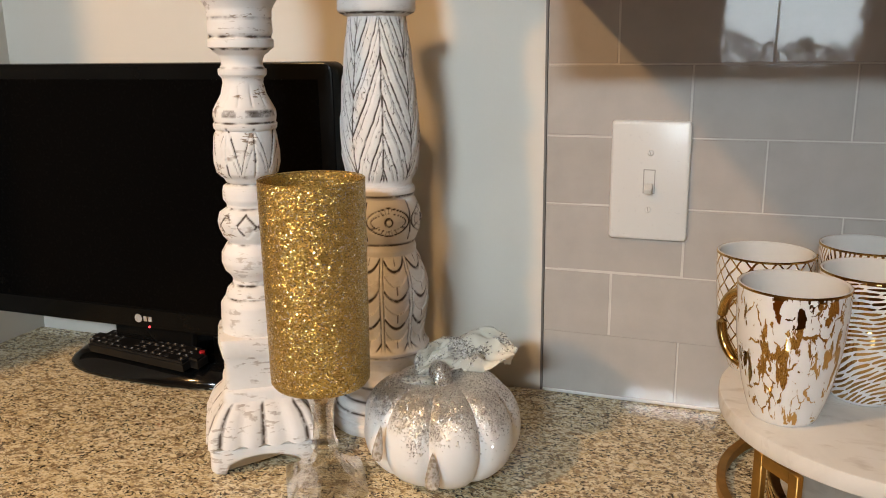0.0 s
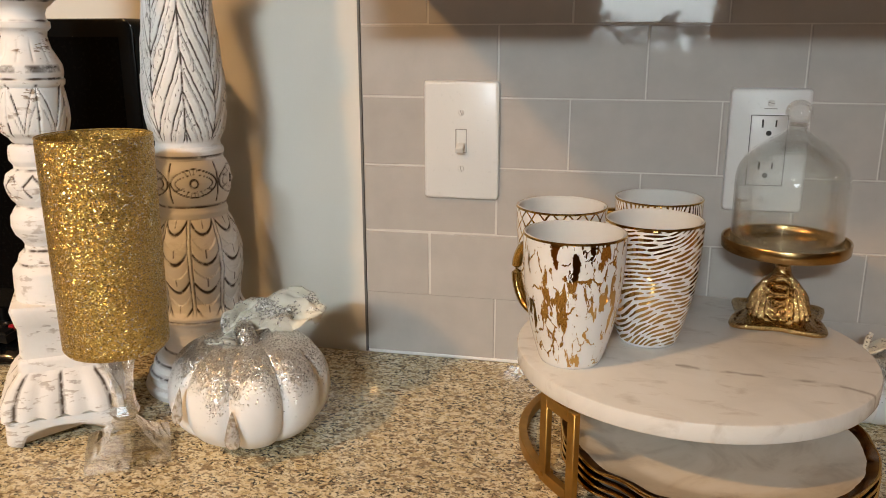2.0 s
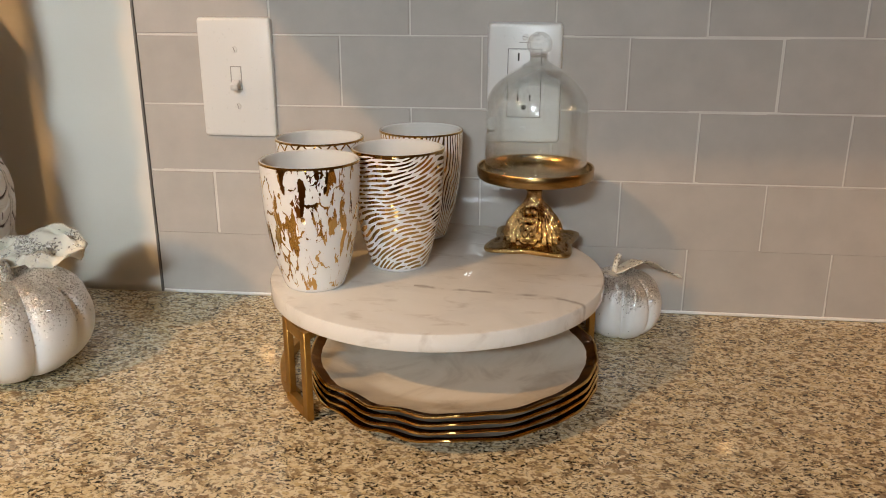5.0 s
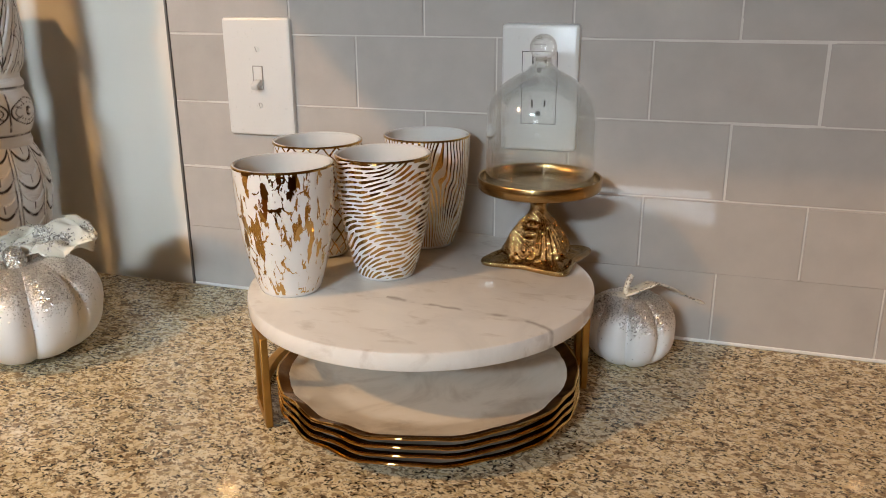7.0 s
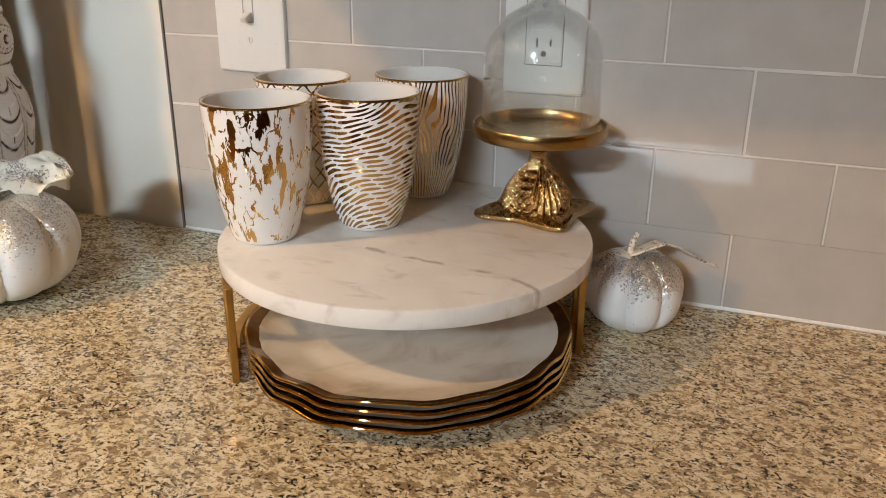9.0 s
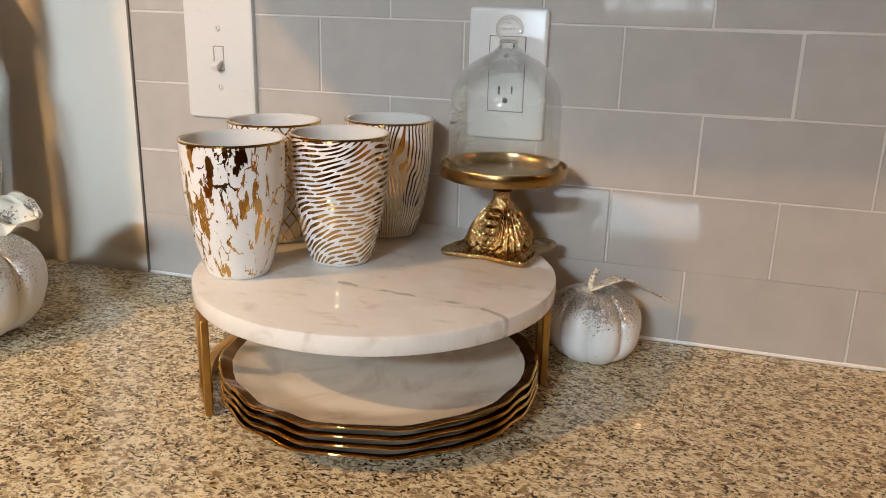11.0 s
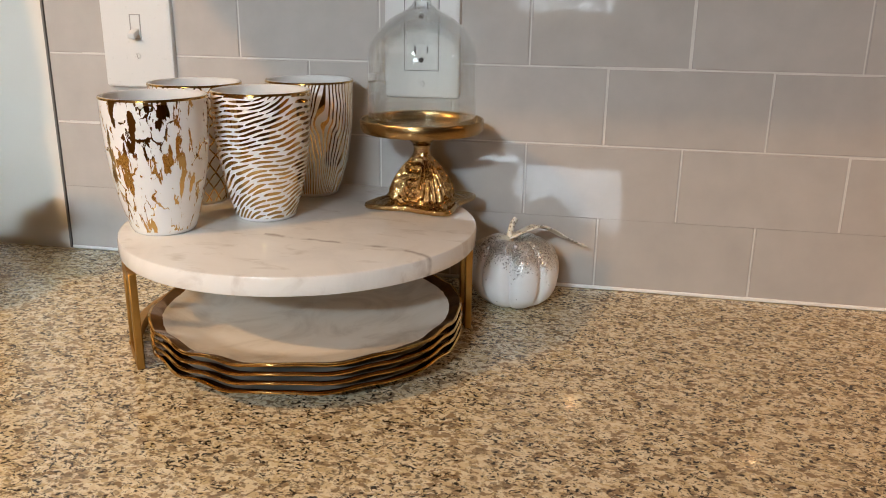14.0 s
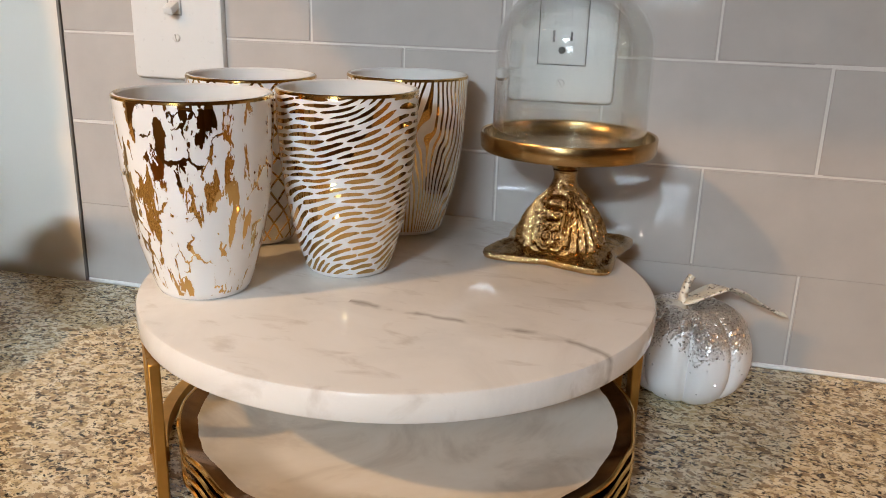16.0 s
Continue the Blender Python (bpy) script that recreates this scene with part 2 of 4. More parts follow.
def mug_print(name, kind):
    """White glaze with a mirror-gold print."""
    k = Nodes(name)
    c = k.n("TexCoord").outputs["UV"]

    def mp(sx, sy, ox=0.0):
        return k.n("Mapping", {"Vector": c, "Scale": (sx, sy, 1), "Location": (ox, 0, 0)}).outputs[0]

    s = k.n("SeparateXYZ", {0: c})
    u, w = s.outputs[0], s.outputs[1]
    if kind == "splash":
        # ragged patches that run down from the rim, torn along a crackle
        a = k.noise(mp(33, 3.9), 1.0, 5, 0.62, 0.3)
        b = k.noise(mp(8.5, 1.4, 1.15), 1.0, 2)
        lim = k.math("ADD", k.math("MULTIPLY", a, 0.85), k.math("MULTIPLY_ADD", b, 0.62, k.math("MULTIPLY", w, 0.075)))
        mask = k.math("GREATER_THAN", lim, 0.835)
        wide = k.n("Mapping", {"Vector": c, "Scale": (30, 8.5, 1)}).outputs[0]
        warp = k.n("VectorMath", {0: k.n("TexNoise", {"Vector": wide, "Scale": 1.4, "Detail": 4.0}).outputs[1], "Scale": 0.9}, operation="SCALE").outputs[0]
        cells = k.voronoi(k.n("VectorMath", {0: wide, 1: warp}, operation="ADD").outputs[0], 0.62, feature="DISTANCE_TO_EDGE")
        thick = k.math("MULTIPLY_ADD", k.noise(mp(22, 9, 4.4), 1.0, 3), 0.30, -0.128)
        crack = k.math("MULTIPLY", k.math("LESS_THAN", cells, thick), k.math("GREATER_THAN", k.noise(mp(9, 3.2, 1.3), 1.0, 3), 0.485))
        mask = k.math("MAXIMUM", mask, crack)
    elif kind == "streaks":
        d = k.noise(mp(4.0, 1.3), 1.0, 1, 0.4)
        ph = k.math("ADD", k.math("MULTIPLY", w, 25.0), k.math("ADD", k.math("MULTIPLY", d, 11.0), k.math("MULTIPLY", u, -16.0)))
        row = k.math("FLOOR", ph)
        fr = k.math("FRACT", ph)
        bow = k.math("SUBTRACT", 1.0, k.math("MULTIPLY", k.math("ABSOLUTE", k.math("SUBTRACT", fr, 0.5)), 2.0))
        cellu = k.math("ADD", k.math("MULTIPLY", u, 12.0), k.math("MULTIPLY", k.math("FRACT", k.math("MULTIPLY", row, 0.618)), 7.3))
        lens = k.math("SUBTRACT", 1.0, k.math("MULTIPLY", k.math("ABSOLUTE", k.math("SUBTRACT", k.math("FRACT", cellu), 0.5)), 2.0))
        keep = k.math("MULTIPLY", k.math("POWER", lens, 0.34), bow)
        mask = k.math("GREATER_THAN", keep, k.math("MULTIPLY_ADD", k.noise(mp(22, 14, 5.0), 1.0, 2), 0.74, 0.02))
    elif kind == "lattice":
        def lines(sg):
            ph = k.math("ADD", k.math("MULTIPLY", u, 19.0), k.math("MULTIPLY", w, sg * 7.0))
            ph = k.math("ADD", ph, k.math("MULTIPLY", k.noise(mp(9, 4, sg), 1.0, 2), 0.7))
            return k.math("LESS_THAN", k.math("ABSOLUTE", k.math("SUBTRACT", k.math("FRACT", ph), 0.5)), 0.075)
        mask = k.math("MAXIMUM", lines(1.0), lines(-1.0))
    else:
        d = k.noise(mp(5.0, 1.1), 1.0, 2, 0.45, 0.5)
        ph = k.math("ADD", k.math("MULTIPLY", u, 64.0), k.math("MULTIPLY", d, 12.0))
        wave = k.math("SINE", k.math("MULTIPLY", ph, 6.2832))
        mask = k.math("GREATER_THAN", wave, 0.3)
    foot = k.math("GREATER_THAN", w, 0.03)
    mask = k.math("MULTIPLY", mask, foot)
    k.set(color=k.mix(mask, (0.76, 0.75, 0.73), (0.60, 0.385, 0.15)), metal=mask, rough=k.math("MULTIPLY_ADD", mask, -0.03, 0.06))
    return k.mat


def plate_glaze(name):
    """Marbled white well, its grey clouds partly reflections put into the colour, and a broad dark-bronze lustre rim.
    """
    k = Nodes(name)
    v = k.coord()
    s = k.n("SeparateXYZ", {0: v})
    r = k.math("SQRT", k.math("ADD", k.math("POWER", s.outputs[0], 2.0), k.math("POWER", s.outputs[1], 2.0)))
    edge = k.math("ADD", r, k.math("MULTIPLY", k.math("SUBTRACT", k.noise(v, 60, 3), 0.5), 0.0035))
    band = k.math("GREATER_THAN", edge, 0.1190)
    well = k.ramp(k.noise(v, 14, 5, 0.6, 1.5), [(0.3, (0.56, 0.50, 0.43)), (0.5, (0.74, 0.69, 0.61)), (0.75, (0.80, 0.76, 0.70))])
    gold = k.ramp(k.noise(v, 70, 3), [(0.3, (0.17, 0.078, 0.028)), (0.7, (0.32, 0.160, 0.058))])
    k.set(color=k.mix(band, well, gold), metal=band, rough=k.math("MULTIPLY_ADD", band, 0.04, 0.12))
    return k.mat


def thin_glass(name, tint=(0.994, 0.996, 0.995), bend=0.0):
    k = Nodes(name)
    t = k.n("BsdfTransparent", {0: tint})
    g = k.n("BsdfGlossy", {0: (1, 1, 1), "Roughness": 0.015})
    lw = k.n("LayerWeight", {"Blend": 0.5}).outputs["Facing"]
    f = k.math("MULTIPLY_ADD", k.math("POWER", lw, 2.3), 0.95, 0.035)
    m = k.n("MixShader", {0: f, 1: t.outputs[0], 2: g.outputs[0]})
    if bend:
        r = k.n("BsdfGlass", {0: (0.99, 0.995, 0.992), "Roughness": 0.0, "IOR": 1.47})
        m = k.n("MixShader", {0: bend, 1: m.outputs[0], 2: r.outputs[0]})
    k.t.links.new(m.outputs[0], k.out.inputs[0])
    return k.mat


def crystal(name):
    k = Nodes(name)
    t = k.n("BsdfTransparent", {0: (0.975, 0.98, 0.98)})
    g = k.n("BsdfGlossy", {0: (1, 1, 1), "Roughness": 0.02})
    r = k.n("BsdfGlass", {0: (0.98, 0.985, 0.985), "Roughness": 0.01, "IOR": 1.45})
    lw = k.n("LayerWeight", {"Blend": 0.5}).outputs["Facing"]
    f = k.math("MULTIPLY_ADD", k.math("POWER", lw, 2.0), 0.85, 0.08)
    m = k.n("MixShader", {0: f, 1: t.outputs[0], 2: g.outputs[0]})
    m2 = k.n("MixShader", {0: 0.13, 1: m.outputs[0], 2: r.outputs[0]})
    k.t.links.new(m2.outputs[0], k.out.inputs[0])
    return k.mat


def glow(name, color, strength):
    k = Nodes(name)
    k.set(color=(0.1, 0.1, 0.1))
    k.put(k.b.inputs["Emission Color"], color)
    k.put(k.b.inputs["Emission Strength"], strength)
    return k.mat


M_GRANITE, M_TILE = granite(), tile_glaze()
M_GROUT = plain("grout", (0.62, 0.59, 0.55), 0.8, scale=200, bump=0.2)
M_CAULK = plain("caulk", (0.80, 0.79, 0.77), 0.5, scale=80)
M_WALL = wall_paint("wall_paint", (0.70, 0.66, 0.59))
M_FARWALL = wall_paint("far_wall_paint", (0.17, 0.14, 0.12))
M_CEIL = wall_paint("ceiling_paint", (0.80, 0.79, 0.77))
M_FLOOR = plain("floor_wood", (0.22, 0.13, 0.075), 0.35, var=0.3, scale=20)
M_CAB = plain("cabinet_paint", (0.16, 0.10, 0.065), 0.4, var=0.2)
M_TOPWOOD = plain("island_top", (0.20, 0.13, 0.08), 0.7, var=0.25, spec=0.2)
M_EDGELINE = plain("edge_trim", (0.16, 0.15, 0.14), 0.5, metal=0.3)
M_PLATE_W = plain("white_plastic", (0.675, 0.665, 0.645), 0.30, var=0.004, bump=0.0)
M_PLATE_S = plain("slot_dark", (0.03, 0.028, 0.026), 0.6)
M_SLOTGREY = plain("screw_paint", (0.34, 0.33, 0.31), 0.35, metal=0.2)
M_MARBLE = marble("marble_slab")
M_STANDGOLD = brushed_gold("stand_gold", (0.52, 0.30, 0.09), 0.46)
M_ANTIQUE = brushed_gold("antique_gold", (0.40, 0.262, 0.115), 0.24)
M_RELIEF = brushed_gold("antique_gold_relief", (0.50, 0.33, 0.15), 0.12, 1.0)
M_MUGS = [mug_print("mug_splash", "splash"), mug_print("mug_streaks", "streaks"), mug_print("mug_lattice", "lattice"), mug_print("mug_grain", "grain")]
M_GLAZE = plain("white_glaze", (0.69, 0.675, 0.645), 0.09, var=0.03, bump=0.0)
M_MIRRORGOLD = brushed_gold("mirror_gold", (0.62, 0.40, 0.14), 0.16)
M_DISH = plate_glaze("plate_glaze")
M_BRONZE = brushed_gold("bronze_lustre", (0.74, 0.47, 0.17), 0.11)
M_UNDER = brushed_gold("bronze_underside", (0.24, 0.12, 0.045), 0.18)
M_GLASS = thin_glass("dome_glass", (0.975, 0.985, 0.98), bend=0.07)
M_PANE = thin_glass("window_glass")
M_CRYSTAL = crystal("crystal")
M_GLITTER = glitter("gold_glitter", (0.58, 0.40, 0.125), (0.24, 0.15, 0.042), 950, 1.3, 1.2)
M_PUMP_BIG = pumpkin_skin("pumpkin_skin_big", 0.056, 0.027)
M_PUMP_SMALL = pumpkin_skin("pumpkin_skin_small", 0.041, 0.016)
M_SILVER = glitter("silver_glitter", (0.62, 0.61, 0.59), (0.13, 0.12, 0.11), 1050)
M_DISTRESS = distressed("distressed_paint")
M_TVBLACK = plain("tv_bezel", (0.004, 0.004, 0.004), 0.16, var=0.1, bump=0.0, spec=0.10)
M_TVBASE = plain("tv_base", (0.004, 0.004, 0.004), 0.09, var=0.1, bump=0.0, spec=0.5)
M_SCREEN = plain("tv_screen", (0.0022, 0.002, 0.002), 0.26, var=0.1, bump=0.0, spec=0.03)
M_REMOTE = plain("remote_body", (0.006, 0.006, 0.0065), 0.34, spec=0.3)
M_KEY = plain("remote_key", (0.016, 0.016, 0.017), 0.45)
M_MARK = plain("printed_mark", (0.36, 0.36, 0.36), 0.5)
M_REDKEY = plain("red_key", (0.42, 0.02, 0.03), 0.4)
M_LED = glow("red_led", (1.0, 0.03, 0.05), 3.0)
M_LENS = glow("lamp_lens", (1.0, 0.72, 0.42), 6.0)
M_SHRUB = plain("shrub_leaf", (0.05, 0.075, 0.035), 0.5, var=0.4)
M_LAWN = plain("lawn", (0.06, 0.085, 0.035), 0.8, var=0.35, scale=30, bump=0.3)
M_WHITE = plain("white_trim", (0.80, 0.79, 0.77), 0.4)


# ---- builders ----
def link(name, bm, material, parent=None, label="", smooth=True, sharp=38):
    me = bpy.data.meshes.new(name)
    bm.normal_update()
    bm.to_mesh(me)
    bm.free()
    me.materials.append(material)
    if smooth:
        for p in me.polygons:
            p.use_smooth = True
        me.set_sharp_from_angle(angle=radians(sharp))
    ob = new(name, me)
    if parent is not None:
        ob.parent = parent
    if label:
        ob["label"] = label
    return ob


def part(name, bm, material, parent, label="", smooth=True, sharp=38):
    return link(name, bm, material, parent, label, smooth, sharp)


def thing(name, m, label, category, group="", kind=""):
    e = new(name)
    e.empty_display_size = 0.02
    e.matrix_world = m
    return tagged(e, label, category, group, kind)


def box(x0, y0, z0, x1, y1, z1, bevel=0.0, segs=2):
    b = bmesh.new()
    bmesh.ops.create_cube(b, size=1.0, matrix=Matrix.LocRotScale(((x0 + x1) / 2, (y0 + y1) / 2, (z0 + z1) / 2), None, (x1 - x0, y1 - y0, z1 - z0)))
    if bevel:
        bmesh.ops.bevel(b, geom=b.edges[:], offset=bevel, segments=segs, profile=0.5, affect="EDGES")
    return b


def lathe(prof, seg=64, disp=None, attrs=None, close=False, cap=True):
    """Turns (r, z) pairs round the z axis. disp(theta, r, z) may shift the radius and give wax and wear."""
    b = bmesh.new()
    uv = b.loops.layers.uv.new("UVMap")
    la = [b.verts.layers.float.new(a) for a in (attrs or ())]
    z0, z1 = min(p[1] for p in prof), max(p[1] for p in prof)
    rings = []
    for r, z in prof:
        ring = []
        for i in range(seg):
            th = 2 * math.pi * i / seg
            rr, vals = (r, ()) if disp is None else disp(th, r, z)
            v = b.verts.new((rr * math.cos(th), rr * math.sin(th), z))
            for l, val in zip(la, vals):
                v[l] = val
            ring.append(v)
        rings.append(ring)
    pairs = list(zip(rings, rings[1:], prof, prof[1:]))
    if close:
        pairs.append((rings[-1], rings[0], prof[-1], prof[0]))
    for a, c, pa, pc in pairs:
        for i in range(seg):
            j = (i + 1) % seg
            f = b.faces.new((a[i], a[j], c[j], c[i]))
            for lo, (uu, zz) in zip(f.loops, ((i, pa[1]), (i + 1, pa[1]), (i + 1, pc[1]), (i, pc[1]))):
                lo[uv].uv = (uu / seg, (zz - z0) / (z1 - z0))
    for ring, (r, z), flip in ((rings[0], prof[0], True), (rings[-1], prof[-1], False)):
        if cap and not close and r > 1e-5:
            b.faces.new(ring[::-1] if flip else ring)
    bmesh.ops.remove_doubles(b, verts=b.verts[:], dist=1e-6)
    bmesh.ops.recalc_face_normals(b, faces=b.faces[:])
    return b


def tube(points, radius, sides=10, flat=1.0, closed=False):
    """A round bar along points; radius may be a list; flat squeezes it in height."""
    b = bmesh.new()
    n = len(points)
    pts = [Vector(p) for p in points]
    rings = []
    for i, p in enumerate(pts):
        a = pts[(i - 1) % n] if closed or i else pts[0]
        c = pts[(i + 1) % n] if closed or i < n - 1 else pts[-1]
        d = (c - a).normalized()
        side = d.cross(Vector((0, 0, 1)))
        side = side.normalized() if side.length > 1e-4 else Vector((1, 0, 0))
        up = side.cross(d)
        r = radius[i] if isinstance(radius, (list, tuple)) else radius
        rings.append([b.verts.new(p + side * (r * math.cos(t)) + up * (r * flat * math.sin(t))) for t in (2 * math.pi * s / sides for s in range(sides))])
    for a, c in list(zip(rings, rings[1:])) + ([(rings[-1], rings[0])] if closed else []):
        for s in range(sides):
            q = (s + 1) % sides
            b.faces.new((a[s], a[q], c[q], c[s]))
    if not closed:
        b.faces.new(rings[0][::-1])
        b.faces.new(rings[-1])
    bmesh.ops.recalc_face_normals(b, faces=b.faces[:])
    return b


def sweep_rect(points, w, h, closed=False):
    """A flat bar, w across and h high, along points on the level."""
    b = bmesh.new()
    pts = [Vector(p) for p in points]
    n = len(pts)
    rings = []
    for i, p in enumerate(pts):
        a, c = pts[max(i - 1, 0)], pts[min(i + 1, n - 1)]
        d = (c - a).normalized()
        s = Vector((d.y, -d.x, 0)).normalized()
        rings.append([b.verts.new(p + s * (w / 2 * a0) + Vector((0, 0, h * b0))) for a0, b0 in ((-1, 0), (1, 0), (1, 1), (-1, 1))])
    for a, c in zip(rings, rings[1:]):
        for s in range(4):
            q = (s + 1) % 4
            b.faces.new((a[s], a[q], c[q], c[s]))
    b.faces.new(rings[0][::-1])
    b.faces.new(rings[-1])
    bmesh.ops.recalc_face_normals(b, faces=b.faces[:])
    return b


def rounded_slab(x0, x1, z0, z1, y0, y1, r, edge=0.003):
    """An upright slab with round corners, its front edge softened."""
    b = bmesh.new()
    rings = []
    for y, inset in ((y0, edge), (y0 + edge * 0.3, edge * 0.3), (y0 + edge, 0.0), (y1, 0.0)):
        ring = []
        rr = max(r - inset, 0.0005)
        for cx, cz, a0 in ((x1 - r, z1 - r, 0), (x0 + r, z1 - r, 90), (x0 + r, z0 + r, 180), (x1 - r, z0 + r, 270)):
            for i in range(9):
                a = radians(a0 + 90 * i / 8)
                ring.append(b.verts.new((cx + rr * math.cos(a), y, cz + rr * math.sin(a))))
        rings.append(ring)
    n = len(rings[0])
    for p, q in zip(rings, rings[1:]):
        for i in range(n):
            b.faces.new((p[i], p[(i + 1) % n], q[(i + 1) % n], q[i]))
    b.faces.new(rings[0])
    b.faces.new(rings[-1])
    bmesh.ops.recalc_face_normals(b, faces=b.faces[:])
    return b


def merge(*bms):
    """Several bmeshes of one part in one."""
    out = bmesh.new()
    for b in bms:
        me = bpy.data.meshes.new("tmp")
        b.to_mesh(me)
        b.free()
        out.from_mesh(me)
        bpy.data.meshes.remove(me)
    return out


def moved(b, m):
    bmesh.ops.transform(b, matrix=m, verts=b.verts[:])
    return b


def wall_with_holes(x0, x1, z0, z1, y0, y1, holes):
    """A wall along x as blocks round its openings (hx0, hx1, hz0, hz1)."""
    xs = sorted({x0, x1, *(h[0] for h in holes), *(h[1] for h in holes)})
    zs = sorted({z0, z1, *(h[2] for h in holes), *(h[3] for h in holes)})
    blocks = []
    for a, c in zip(xs, xs[1:]):
        for d, e in zip(zs, zs[1:]):
            if not any(h[0] <= a and c <= h[1] and h[2] <= d and e <= h[3] for h in holes):
                blocks.append(box(a, y0, d, c, y1, e))
    return merge(*blocks)


# ---- the room ----
tagged(link("floor", box(-3.2, BACK - 0.15, FLOOR - 0.05, 2.8, 0.2, FLOOR), M_FLOOR, smooth=False), "dark brown wooden kitchen floor", "floor", kind="structure")
tagged(link("ceiling", box(-3.2, BACK - 0.15, CEIL, 2.8, 0.2, CEIL + 0.08), M_CEIL, smooth=False), "white painted kitchen ceiling", "ceiling", kind="structure")
wall_north = tagged(link("wall_north", box(-3.1, 0.0065, FLOOR, 2.7, 0.12, CEIL), M_WALL, smooth=False), "greige painted wall with grey subway tile", "wall", kind="structure")
tagged(link("wall_corner", box(-0.87, -0.50, FLOOR, -0.755, 0.0065, CEIL), M_WALL, smooth=False), "greige painted wall closing the counter's end", "wall", kind="structure")
tagged(link("wall_west", box(-3.2, BACK, FLOOR, -3.1, 0.12, CEIL), M_FARWALL, smooth=False), "dark taupe painted side wall", "wall", kind="structure")
tagged(link("wall_east", box(2.7, BACK, FLOOR, 2.8, 0.12, CEIL), M_FARWALL, smooth=False), "dark taupe painted side wall", "wall", kind="structure")
# First opening is the mirrored window; the high second one is added for light.
HOLES = [(0.08, 0.68, 0.18, 0.84), (-0.30, 0.30, 1.34, 1.52)]
tagged(link("wall_south", wall_with_holes(-3.2, 2.8, FLOOR, CEIL, BACK - 0.12, BACK, HOLES), M_FARWALL, smooth=False), "dark taupe painted wall with window openings", "wall", kind="structure")
for n, (hx0, hx1, hz0, hz1) in enumerate(HOLES):
    win = thing("window_%d" % (n + 1), pose(0, 0, 0), "white framed window with clear pane, the high one added", "window", kind="structure")
    fr = [box(hx0, BACK - 0.09, hz0, hx0 + 0.03, BACK - 0.05, hz1), box(hx1 - 0.03, BACK - 0.09, hz0, hx1, BACK - 0.05, hz1),
          box(hx0 + 0.03, BACK - 0.09, hz0, hx1 - 0.03, BACK - 0.05, hz0 + 0.03), box(hx0 + 0.03, BACK - 0.09, hz1 - 0.03, hx1 - 0.03, BACK - 0.05, hz1)]
    part("window_frame", merge(*fr), M_WHITE, win, smooth=False)
    part("pane", box(hx0 + 0.03, BACK - 0.073, hz0 + 0.03, hx1 - 0.03, BACK - 0.069, hz1 - 0.03), M_PANE, win, smooth=False).visible_shadow = False
for lx, ly, power in LAMPS:
    cl = thing("ceiling_light", pose(lx, ly, CEIL), "round white recessed ceiling light, switched on", "ceiling light", "recessed ceiling lights")
    part("trim", lathe([(0.068, -0.001), (0.088, -0.001), (0.086, -0.007), (0.068, -0.009)], 40, close=True), M_WHITE, cl)
    part("lens", lathe([(0.067, -0.001), (0.067, -0.004)], 40), M_LENS, cl)

# counter, cabinets
def slab(x0, x1, y0, y1, z0, z1):
    b = box(x0, y0, z0, x1, y1, z1)
    bmesh.ops.bevel(b, geom=[e for e in b.edges if all(v.co.y < y0 + 1e-4 for v in e.verts) and abs(e.verts[0].co.z - e.verts[1].co.z) < 1e-4], offset=0.01, segments=4, affect="EDGES")
    return b


tagged(link("countertop", slab(-0.753, 2.4, -0.64, 0.0, -0.032, 0.0), M_GRANITE), "speckled beige, brown and black polished granite countertop", "countertop", kind="structure")
base = thing("base_cabinet", pose(0, 0, 0), "dark brown base cabinet under the granite counter", "cabinet")
part("body", box(-0.753, -0.58, FLOOR + 0.1, 2.4, -0.002, -0.034), M_CAB, base, smooth=False)
part("plinth", box(-0.753, -0.52, FLOOR + 0.001, 2.4, -0.01, FLOOR + 0.098), M_CAB, base, smooth=False)
upper = thing("upper_cabinet", pose(0, 0, 0), "dark brown wall cabinet above the tiles", "cabinet")
part("body", box(0.012, -0.32, 0.462, 2.4, -0.003, 1.30), M_CAB, upper, smooth=False)

# added island behind the walk, unseen, dark so the gilt and glaze mirror dark
island = thing("kitchen_island", pose(1.05, -2.0, FLOOR), "dark brown unseen island with a dull wooden top, added for dark reflections", "kitchen island")
part("body", box(-1.10, -0.36, 0.10, 1.10, 0.36, -FLOOR - 0.034), M_CAB, island, smooth=False)
part("plinth", box(-1.04, -0.30, 0.001, 1.04, 0.30, 0.098), M_CAB, island, smooth=False)
part("worktop", box(-1.13, -0.39, -FLOOR - 0.032, 1.13, 0.39, -FLOOR, 0.006), M_TOPWOOD, island)
for px in (-0.82, -0.275, 0.275, 0.82):
    part("panel", box(px - 0.25, 0.3605, 0.14, px + 0.25, 0.368, 0.84, 0.003), M_CAB, island)


def hedge():
    """Leafy shrub tops against the sky outside the window, added in place of the mirrored treeline."""
    rng = random.Random(21)
    b = bmesh.new()
    for i in range(2600):
        x = rng.uniform(-0.5, 1.25)
        top = 0.42 + 0.06 * noise.noise((x * 5, 0.3, 0)) + 0.05 * noise.noise((x * 17, 1.3, 0))
        m = Matrix.LocRotScale((x, BACK - 0.55 + rng.uniform(-0.06, 0.06), top - abs(rng.gauss(0, 0.16)) if i % 2 else rng.uniform(FLOOR + 0.03, top)),
                               Euler((rng.uniform(0, 6.3), rng.uniform(0, 6.3), rng.uniform(0, 6.3))), (0.05, 0.028, 0.05))
        vs = [b.verts.new(m @ Vector(p)) for p in ((-0.5, 0, 0), (0, -0.5, 0.06), (0.5, 0, 0), (0, 0.5, 0.06))]
        b.faces.new(vs)
